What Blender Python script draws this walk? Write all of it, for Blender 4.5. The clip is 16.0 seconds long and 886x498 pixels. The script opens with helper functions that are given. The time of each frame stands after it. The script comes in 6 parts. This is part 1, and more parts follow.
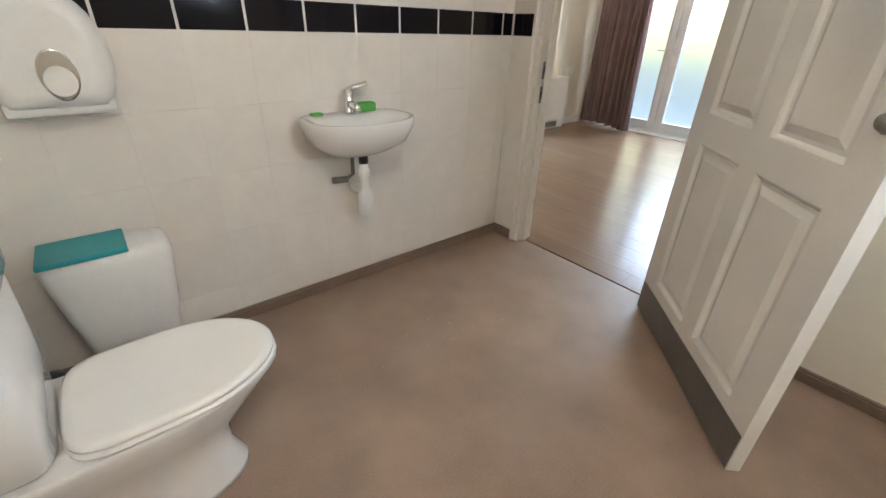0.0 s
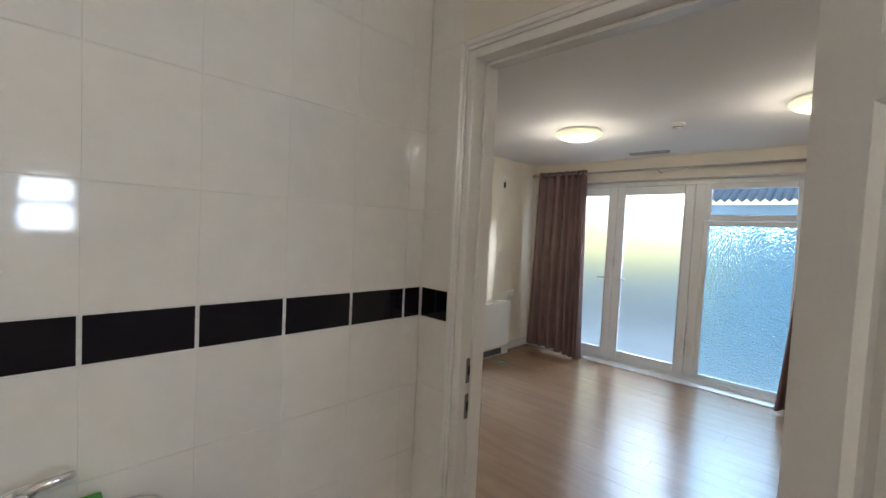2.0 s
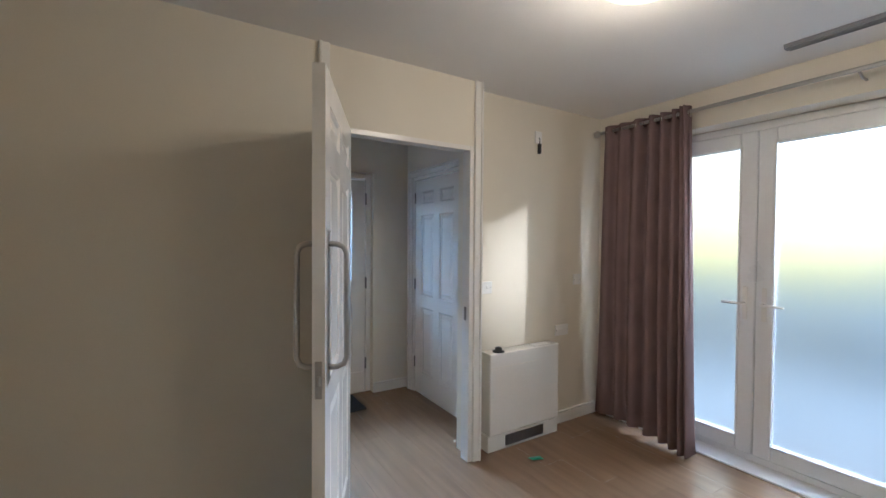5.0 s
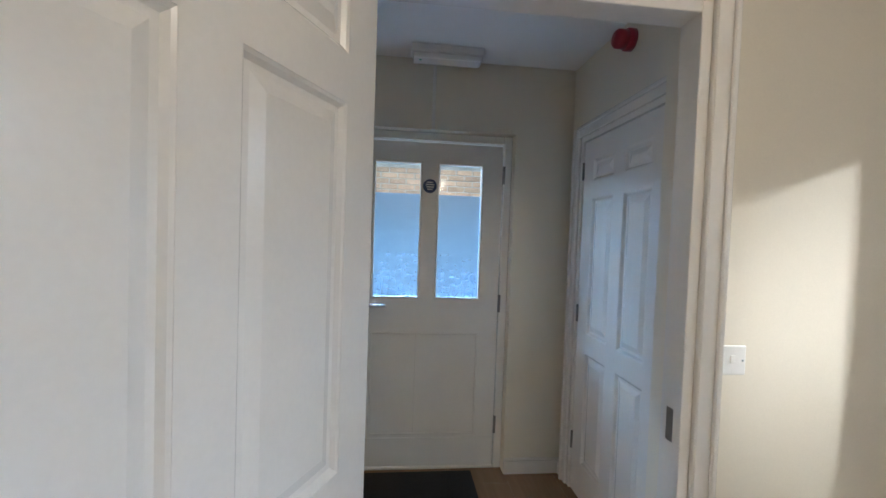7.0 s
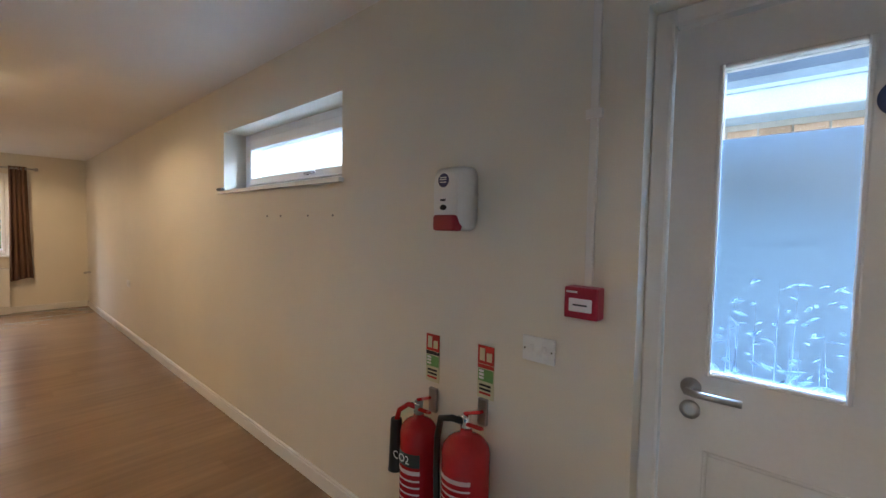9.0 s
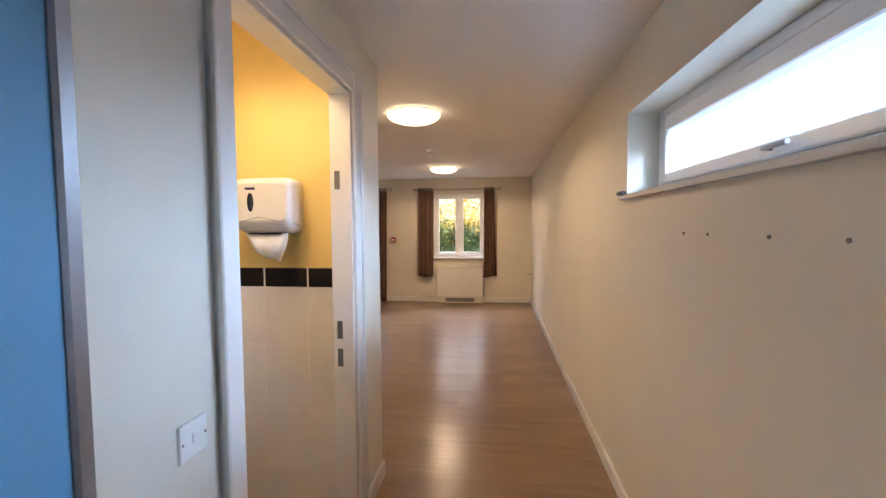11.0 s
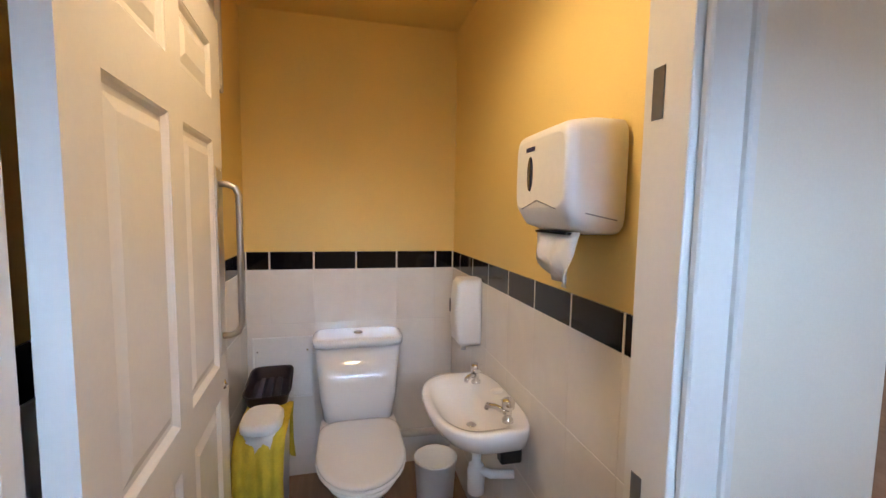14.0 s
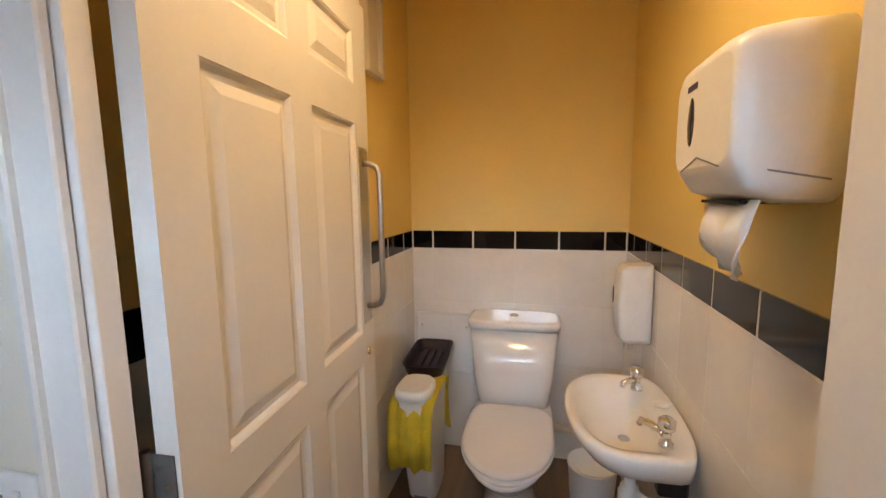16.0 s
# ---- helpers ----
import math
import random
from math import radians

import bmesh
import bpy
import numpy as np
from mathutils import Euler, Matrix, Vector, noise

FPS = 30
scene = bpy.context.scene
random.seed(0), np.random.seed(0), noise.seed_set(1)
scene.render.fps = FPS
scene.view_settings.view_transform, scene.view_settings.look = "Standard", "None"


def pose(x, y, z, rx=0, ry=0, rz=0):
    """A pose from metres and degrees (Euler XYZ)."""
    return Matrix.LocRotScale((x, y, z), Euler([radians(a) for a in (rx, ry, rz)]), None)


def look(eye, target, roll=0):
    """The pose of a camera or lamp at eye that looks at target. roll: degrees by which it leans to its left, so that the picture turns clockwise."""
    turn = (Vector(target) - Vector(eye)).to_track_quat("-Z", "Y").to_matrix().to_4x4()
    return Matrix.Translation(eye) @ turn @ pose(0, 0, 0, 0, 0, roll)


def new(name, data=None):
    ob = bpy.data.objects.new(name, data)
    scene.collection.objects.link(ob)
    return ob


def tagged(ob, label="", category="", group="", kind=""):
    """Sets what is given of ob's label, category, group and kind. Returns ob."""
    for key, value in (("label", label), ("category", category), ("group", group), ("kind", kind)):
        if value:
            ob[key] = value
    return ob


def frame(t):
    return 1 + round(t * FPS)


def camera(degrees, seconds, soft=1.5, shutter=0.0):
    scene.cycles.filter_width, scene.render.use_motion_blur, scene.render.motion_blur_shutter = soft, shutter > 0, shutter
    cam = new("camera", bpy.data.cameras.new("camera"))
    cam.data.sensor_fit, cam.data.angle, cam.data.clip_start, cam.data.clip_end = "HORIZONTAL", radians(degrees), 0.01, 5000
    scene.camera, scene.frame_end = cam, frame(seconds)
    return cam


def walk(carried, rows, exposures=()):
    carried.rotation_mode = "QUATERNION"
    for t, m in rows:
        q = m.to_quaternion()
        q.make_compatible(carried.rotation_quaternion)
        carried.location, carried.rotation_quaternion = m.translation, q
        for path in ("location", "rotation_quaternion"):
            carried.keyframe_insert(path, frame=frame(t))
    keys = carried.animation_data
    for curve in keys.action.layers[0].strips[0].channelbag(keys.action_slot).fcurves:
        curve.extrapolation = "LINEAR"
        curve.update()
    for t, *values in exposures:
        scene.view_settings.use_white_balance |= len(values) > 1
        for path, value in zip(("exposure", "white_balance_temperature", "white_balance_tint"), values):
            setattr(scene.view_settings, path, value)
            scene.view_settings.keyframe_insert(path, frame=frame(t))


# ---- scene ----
cam = camera(93.2, 16.0)
PATH = [
    (0, (-1.994, -1.827, 1.263), (-0.86, -0.475, 0.323), 1.9),
    (0.5, (-1.845, -1.693, 1.382), (-0.591, -0.27, 0.746), 4.0),
    (1, (-1.653, -1.498, 1.461), (-0.296, -0.076, 1.094), 4.7),
    (1.5, (-1.402, -1.33, 1.509), (0.0, 0.085, 1.33), 4.0),
    (2, (-1.087, -1.175, 1.556), (0.339, 0.224, 1.465), 2.8),
    (2.5, (-0.777, -1.017, 1.555), (0.694, 0.337, 1.494), 1.7),
    (3, (-0.456, -0.892, 1.596), (1.017, 0.459, 1.532), 0.6),
    (3.2, (-0.304, -0.849, 1.592), (1.159, 0.514, 1.532), 0.3),
    (5.3, (1.151, -0.133, 1.459), (2.079, 1.638, 1.398), 1.0),
    (5.5, (1.263, -0.018, 1.479), (2.103, 1.796, 1.403), 1.4),
    (6, (1.498, 0.284, 1.496), (2.126, 2.181, 1.419), 1.5),
    (6.5, (1.707, 0.602, 1.503), (2.123, 2.557, 1.428), 1.7),
    (7, (1.813, 0.947, 1.464), (2.024, 2.935, 1.4), 2.0),
    (7.5, (1.983, 1.27, 1.496), (1.834, 3.261, 1.382), 1.8),
    (8, (2.022, 1.591, 1.531), (1.548, 3.528, 1.388), 1.2),
    (8.5, (1.971, 1.909, 1.483), (1.096, 3.704, 1.368), 1.1),
    (9, (1.873, 2.191, 1.462), (0.536, 3.675, 1.364), 1.1),
    (9.5, (1.744, 2.425, 1.479), (0.026, 3.442, 1.376), 0.8),
    (10, (1.466, 2.562, 1.475), (-0.46, 3.091, 1.372), 0.4),
    (10.2, (1.331, 2.593, 1.486), (-0.636, 2.939, 1.385), 0.2),
    (12.3, (0.219, 2.904, 1.623), (-1.483, 1.858, 1.51), -0.8),
    (12.5, (0.085, 2.905, 1.613), (-1.527, 1.725, 1.51), -0.7),
    (13, (-0.202, 2.854, 1.618), (-1.545, 1.376, 1.503), 0.0),
    (13.5, (-0.422, 2.715, 1.586), (-1.366, 0.957, 1.45), 0.7),
    (14, (-0.557, 2.613, 1.568), (-1.019, 0.675, 1.396), 0.9),
    (14.5, (-0.664, 2.585, 1.555), (-0.651, 0.596, 1.348), 0.6),
    (15, (-0.715, 2.557, 1.553), (-0.361, 0.601, 1.327), 0.3),
    (15.5, (-0.748, 2.509, 1.546), (-0.228, 0.592, 1.311), -0.2),
    (16, (-0.768, 2.487, 1.539), (-0.315, 0.556, 1.285), -0.7),
]
walk(cam, [(t, look(eye, target, roll)) for t, eye, target, roll in PATH], exposures=[(0,1.5,5650,9),(0.5,1.3,5650,9),(1.0,1.15,5600,9),(1.5,1.02,5500,9),(3.0,0.9,5400,10),(5.4,1.1,5400,12),(6.5,1.12,5400,10),(7.0,1.08,5550,10),(7.5,0.86,5500,11),(8.0,1.12,5950,14),(8.5,1.2,5800,14),(9.0,1.22,5900,16),(9.5,1.58,5650,15),(10.0,1.74,5750,16),(12.5,0.95,6350,29),(13.0,0.9,6600,31),(13.5,0.98,6300,26),(14.0,1.08,5850,19),(14.5,1.08,5750,15),(15.0,1.1,6400,18),(15.5,1.16,6950,22),(16.0,1.08,6850,20)])

# ---- world and lights ----
CEIL = 2.50
world = bpy.data.worlds.new("world")
scene.world = world
world.use_nodes = True
_wn = world.node_tree.nodes
_sky = _wn.new("ShaderNodeTexSky")
_sky.sky_type = "NISHITA"
_sky.sun_disc = False
_sky.sun_elevation = radians(13)
_sky.sun_rotation = radians(139)
world.node_tree.links.new(_sky.outputs[0], _wn["Background"].inputs[0])
_wn["Background"].inputs[1].default_value = 0.15


def lamp(name, kind, m, energy, colour, size=0.3, size_y=None):
    data = bpy.data.lights.new(name, kind)
    data.energy, data.color = energy, colour
    if kind == "AREA":
        data.size = size
        if size_y:
            data.shape, data.size_y = "RECTANGLE", size_y
        else:
            data.shape = "DISK"
    elif kind == "POINT":
        data.shadow_soft_size = size
    ob = new(name, data)
    ob.matrix_world = m
    return ob


SUN = look((11.03, -7.8, 4.475), (3.08, 2.07, 1.40))
sun = lamp("sun", "SUN", SUN, 4.4, (1.0, 0.93, 0.8))
sun.data.angle = radians(3.3)
# sky light falling in through the window openings, from above their heads
lamp("daylight_patio", "AREA", look((7.4, 0.45, 3.15), (2.3, 0.45, 1.5)), 135, (0.78, 0.89, 1.0), 3.2, 1.2)
lamp("daylight_hall_doors", "AREA", look((-9.6, -0.4, 3.5), (-6.0, -0.4, 0.8)), 160, (0.88, 0.94, 1.0), 1.5, 1.0)
lamp("daylight_hall_window", "AREA", look((-9.6, 2.0, 3.5), (-6.2, 2.0, 1.2)), 90, (0.9, 0.95, 1.0), 1.0, 0.8)
lamp("daylight_high_window", "AREA", look((-0.75, 5.3, 2.55), (-0.75, 2.04, 1.45)), 112, (0.52, 0.77, 1.0), 2.8, 0.8)
lamp("daylight_entrance", "AREA", look((1.98, 5.2, 3.15), (1.98, 2.9, 1.2)), 150, (0.60, 0.81, 1.0), 0.9, 0.7)
lamp("daylight_bathroom_upper", "AREA", look((-0.95, -2.652, 1.695), (-0.95, 0, 1.6)), 1.5, (0.86, 0.94, 1.0), 0.24, 0.13)
lamp("daylight_bathroom_lower", "AREA", look((-0.95, -2.652, 1.515), (-0.95, 0, 1.5)), 1.7, (0.86, 0.94, 1.0), 0.24, 0.15)
# lamps of the ceiling lights
for nm, x, y, e, c in (("main_near", 2.45, 0.66, 7.5, (1.0, 0.80, 0.56)), ("main_far", 2.45, -1.0, 7.5, (1.0, 0.80, 0.55)), ("hall_near", -2.62, 2.06, 19, (1.0, 0.71, 0.38)), ("hall_far", -6.0, 1.9, 19, (1.0, 0.71, 0.38))):
    b = lamp("bulb_" + nm, "SPOT" if "hall" in nm else "POINT", pose(x, y, CEIL - 0.13), e, c, 0.14)
    if "hall" in nm:
        b.data.spot_size, b.data.spot_blend, b.data.shadow_soft_size = radians(174), 0.3, 0.12
lamp("bulb_bathroom", "POINT", pose(-1.9, -2.2, CEIL - 0.16), 11, (1.0, 0.86, 0.70), 0.13)
b = lamp("bulb_toilet", "SPOT", pose(-0.60, 1.60, 2.50), 15.0, (1.0, 0.72, 0.36))
b.data.spot_size, b.data.spot_blend, b.data.shadow_soft_size = radians(165), 0.6, 0.16

# ---- materials ----
MATS = {}


def rgb(h):
    """sRGB hex to linear."""
    v = [int(h[i:i + 2], 16) / 255 for i in (0, 2, 4)]
    return tuple(c / 12.92 if c <= 0.04045 else ((c + 0.055) / 1.055) ** 2.4 for c in v)


def mat(name, colour, rough=0.5, metal=0.0, vary=0.06, scale=3.0, fine=60.0, bump=0.05, coat=0.0, rnd=0.0, spec=0.5, rvary=0.08, trans=0.0, emit=None, emit_s=0.0, stretch=(1, 1, 1)):
    """A surface with broad stains and fine grain in colour, gloss and relief."""
    m = bpy.data.materials.new(name)
    m.use_nodes = True
    nt = m.node_tree
    N, L = nt.nodes, nt.links
    b = N["Principled BSDF"]
    geo = N.new("ShaderNodeNewGeometry")
    mp = N.new("ShaderNodeMapping")
    mp.inputs["Scale"].default_value = stretch
    L.new(geo.outputs["Position"], mp.inputs["Vector"])
    n1, n2 = N.new("ShaderNodeTexNoise"), N.new("ShaderNodeTexNoise")
    n1.inputs["Scale"].default_value, n2.inputs["Scale"].default_value = scale, fine
    n1.inputs["Detail"].default_value, n2.inputs["Detail"].default_value = 5, 3
    for n in (n1, n2):
        L.new(mp.outputs[0], n.inputs["Vector"])
    add = N.new("ShaderNodeMath")
    add.operation = "MULTIPLY_ADD"
    L.new(n2.outputs[0], add.inputs[0])
    add.inputs[1].default_value = 0.45
    L.new(n1.outputs[0], add.inputs[2])
    rng = N.new("ShaderNodeMapRange")
    L.new(add.outputs[0], rng.inputs[0])
    rng.inputs[1].default_value, rng.inputs[2].default_value = 0.45, 1.0
    rng.inputs[3].default_value, rng.inputs[4].default_value = 1 - vary * 1.5, 1 + vary
    val = rng.outputs[0]
    if rnd:
        oi = N.new("ShaderNodeObjectInfo")
        r2 = N.new("ShaderNodeMapRange")
        r2.inputs[3].default_value, r2.inputs[4].default_value = 1 - rnd, 1 + rnd
        L.new(oi.outputs["Random"], r2.inputs[0])
        mu = N.new("ShaderNodeMath")
        mu.operation = "MULTIPLY"
        L.new(val, mu.inputs[0])
        L.new(r2.outputs[0], mu.inputs[1])
        val = mu.outputs[0]
    mix = N.new("ShaderNodeVectorMath")
    mix.operation = "SCALE"
    mix.inputs[0].default_value = colour
    L.new(val, mix.inputs["Scale"])
    L.new(mix.outputs[0], b.inputs["Base Color"])
    rr = N.new("ShaderNodeMapRange")
    L.new(n1.outputs[0], rr.inputs[0])
    rr.inputs[3].default_value, rr.inputs[4].default_value = max(0.02, rough - rvary), min(1, rough + rvary)
    L.new(rr.outputs[0], b.inputs["Roughness"])
    b.inputs["Metallic"].default_value = metal
    b.inputs["Specular IOR Level"].default_value = spec
    b.inputs["Coat Weight"].default_value = coat
    b.inputs["Coat Roughness"].default_value = 0.06
    b.inputs["Transmission Weight"].default_value = trans
    if emit:
        b.inputs["Emission Color"].default_value = (*emit, 1)
        b.inputs["Emission Strength"].default_value = emit_s
    if bump:
        bp = N.new("ShaderNodeBump")
        bp.inputs["Strength"].default_value = bump
        bp.inputs["Distance"].default_value = 0.004
        L.new(add.outputs[0], bp.inputs["Height"])
        L.new(bp.outputs[0], b.inputs["Normal"])
    MATS[name] = m
    return m


cream = mat("cream_emulsion", (0.74, 0.685, 0.575), 0.62, vary=0.04, scale=1.3, fine=180, bump=0.06)
magnolia = mat("yellow_emulsion", (0.82, 0.61, 0.21), 0.6, vary=0.04, scale=1.3, fine=180, bump=0.06)
ceil_white = mat("ceiling_white", (0.85, 0.83, 0.80), 0.8, vary=0.04, scale=0.9, fine=120, bump=0.08)
gloss_white = mat("white_gloss_paint", (0.80, 0.77, 0.72), 0.22, vary=0.03, scale=4, fine=90, bump=0.05)
upvc = mat("white_plastic_frame", (0.82, 0.83, 0.84), 0.3, vary=0.03, bump=0.02)
plastic = mat("white_plastic", (0.80, 0.79, 0.76), 0.3, vary=0.04, bump=0.02)
ceramic = mat("white_ceramic", (0.82, 0.80, 0.77), 0.08, vary=0.02, bump=0.01, coat=0.5, rvary=0.03)
tile_white = mat("white_glazed_tile", (0.80, 0.76, 0.70), 0.07, vary=0.03, scale=9, fine=30, bump=0.03, rnd=0.02, coat=0.4, rvary=0.03)
tile_black = mat("black_glazed_tile", (0.006, 0.005, 0.008), 0.08, vary=0.25, scale=12, fine=40, bump=0.03, rnd=0.2, rvary=0.03, spec=0.32)
grout = mat("pale_grout", (0.74, 0.71, 0.65), 0.85, vary=0.15, scale=6, fine=90, bump=0.2)
chrome = mat("chrome", (0.75, 0.75, 0.76), 0.12, metal=1.0, vary=0.05, bump=0.0)
steel = mat("brushed_steel", (0.48, 0.46, 0.43), 0.34, metal=1.0, vary=0.1, fine=200, bump=0.04, stretch=(1, 1, 0.05))
dark_steel = mat("grey_kick_plate", (0.22, 0.21, 0.20), 0.4, metal=0.6, vary=0.15, bump=0.03)
skirt_dark = mat("brown_cove_vinyl", (0.21, 0.145, 0.10), 0.5, vary=0.15, bump=0.05)
black_plastic = mat("black_plastic", (0.012, 0.012, 0.013), 0.4, vary=0.2)
dark_gap = mat("dark_void", (0.02, 0.018, 0.016), 0.9)
blue_black = mat("blue_tinted_window", (0.02, 0.025, 0.05), 0.1, vary=0.1)
red_paint = mat("red_gloss_paint", (0.42, 0.010, 0.015), 0.25, vary=0.08, bump=0.02)
red_plastic = mat("red_plastic", (0.36, 0.012, 0.03), 0.38, vary=0.1, bump=0.03)
paper = mat("white_paper", (0.80, 0.78, 0.74), 0.85, vary=0.04)
green_foam = mat("green_sponge", (0.12, 0.42, 0.08), 0.85, vary=0.2, scale=40, fine=200, bump=0.4)
teal = mat("teal_plastic", (0.03, 0.30, 0.33), 0.45, vary=0.1)
purple = mat("dark_purple_plastic", (0.014, 0.005, 0.015), 0.5, vary=0.2)
yellow_cloth = mat("yellow_cloth", (0.62, 0.47, 0.03), 0.85, vary=0.2, scale=14, fine=220, bump=0.3)
cloth = mat("mauve_brown_curtain", (0.20, 0.130, 0.125), 0.88, vary=0.12, scale=5, fine=500, bump=0.12)
cloth2 = mat("brown_curtain", (0.15, 0.078, 0.048), 0.88, vary=0.12, scale=5, fine=500, bump=0.12)
mat_black = mat("black_coir_mat", (0.012, 0.012, 0.013), 0.95, vary=0.4, scale=60, fine=400, bump=0.6)
board_blue = mat("blue_felt_board", (0.13, 0.32, 0.50), 0.6, vary=0.06, scale=2, fine=300, bump=0.05)
alu = mat("grey_aluminium", (0.32, 0.32, 0.33), 0.35, metal=0.8, vary=0.08)
diffuser = mat("lit_opal_diffuser", (0.85, 0.82, 0.7), 0.35, emit=(1.0, 0.90, 0.48), emit_s=0.42)
diffuser_hall = mat("lit_warm_opal_diffuser", (0.85, 0.82, 0.7), 0.35, emit=(1.0, 0.76, 0.42), emit_s=2.6)
brick_m = mat("buff_brick", (0.46, 0.30, 0.19), 0.9, vary=0.2, scale=9, fine=90, bump=0.5, rnd=0.2)
mortar = mat("mortar", (0.45, 0.41, 0.35), 0.95, vary=0.1, bump=0.3)
paving = mat("pale_grey_paving", (0.34, 0.35, 0.36), 0.85, vary=0.2, scale=2, fine=60, bump=0.3)
roof_m = mat("blue_grey_roof_sheet", (0.20, 0.28, 0.36), 0.5, vary=0.15, scale=3, bump=0.1)
leaf_m = mat("green_leaves", (0.12, 0.20, 0.05), 0.6, vary=0.4, scale=3, fine=20, bump=0.0, rnd=0.2)
leaf_y = mat("yellow_autumn_leaves", (0.58, 0.42, 0.08), 0.6, vary=0.4, scale=3, fine=20, bump=0.0, rnd=0.2)
bark = mat("bark", (0.09, 0.065, 0.045), 0.9, vary=0.3, scale=8, bump=0.5)
fence_m = mat("weathered_fence_wood", (0.26, 0.21, 0.16), 0.85, vary=0.2, scale=5, bump=0.3, stretch=(1, 1, 0.15))
garden_chair_m = mat("pale_grey_chair_paint", (0.62, 0.63, 0.63), 0.5, vary=0.08)
brown_pipe = mat("cream_plastic_pipe", (0.62, 0.55, 0.44), 0.4, vary=0.08)
blue_sign = mat("blue_sign", (0.015, 0.04, 0.13), 0.4, vary=0.05)
sign_green = mat("green_sign_ink", (0.16, 0.34, 0.10), 0.5, vary=0.1)
sign_red = mat("red_sign_ink", (0.50, 0.03, 0.02), 0.5, vary=0.1)
sign_buff = mat("photoluminescent_sign_card", (0.62, 0.58, 0.36), 0.5, vary=0.05)
ink_black = mat("black_ink", (0.015, 0.015, 0.015), 0.5)
scuff_m = mat("dried_splash", (0.42, 0.34, 0.27), 0.6)
blue_render = mat("pale_blue_render", (0.60, 0.74, 0.84), 0.8, vary=0.1, bump=0.2)
label_pale = mat("pale_print", (0.72, 0.55, 0.52), 0.5)
navy = mat("navy_print", (0.02, 0.02, 0.09), 0.4)
teal_litter = mat("green_plastic_litter", (0.02, 0.35, 0.2), 0.4)


def glass_mat(name, rough, colour=(1, 1, 1), bump=0.0, bscale=60.0):
    m = bpy.data.materials.new(name)
    m.use_nodes = True
    nt = m.node_tree
    b = nt.nodes["Principled BSDF"]
    b.inputs["Base Color"].default_value = (*colour, 1)
    b.inputs["Transmission Weight"].default_value = 1.0
    b.inputs["Roughness"].default_value = rough
    b.inputs["IOR"].default_value = 1.3
    if bump:
        geo, n, bp = (nt.nodes.new(k) for k in ("ShaderNodeNewGeometry", "ShaderNodeTexVoronoi", "ShaderNodeBump"))
        n.inputs["Scale"].default_value = bscale
        bp.inputs["Strength"].default_value, bp.inputs["Distance"].default_value = bump, 0.01
        nt.links.new(geo.outputs["Position"], n.inputs["Vector"])
        nt.links.new(n.outputs["Distance"], bp.inputs["Height"])
        nt.links.new(bp.outputs[0], b.inputs["Normal"])
    return m


clear_glass = glass_mat("clear_glass", 0.0)
frost_glass = glass_mat("frosted_glass", 0.42, (0.93, 0.97, 0.98))
stipple_glass = glass_mat("stippled_obscure_glass", 0.22, (0.70, 0.93, 1.0), 1.0, 55)
film_glass = glass_mat("frosted_film_glass", 0.38, (0.36, 0.58, 0.90))


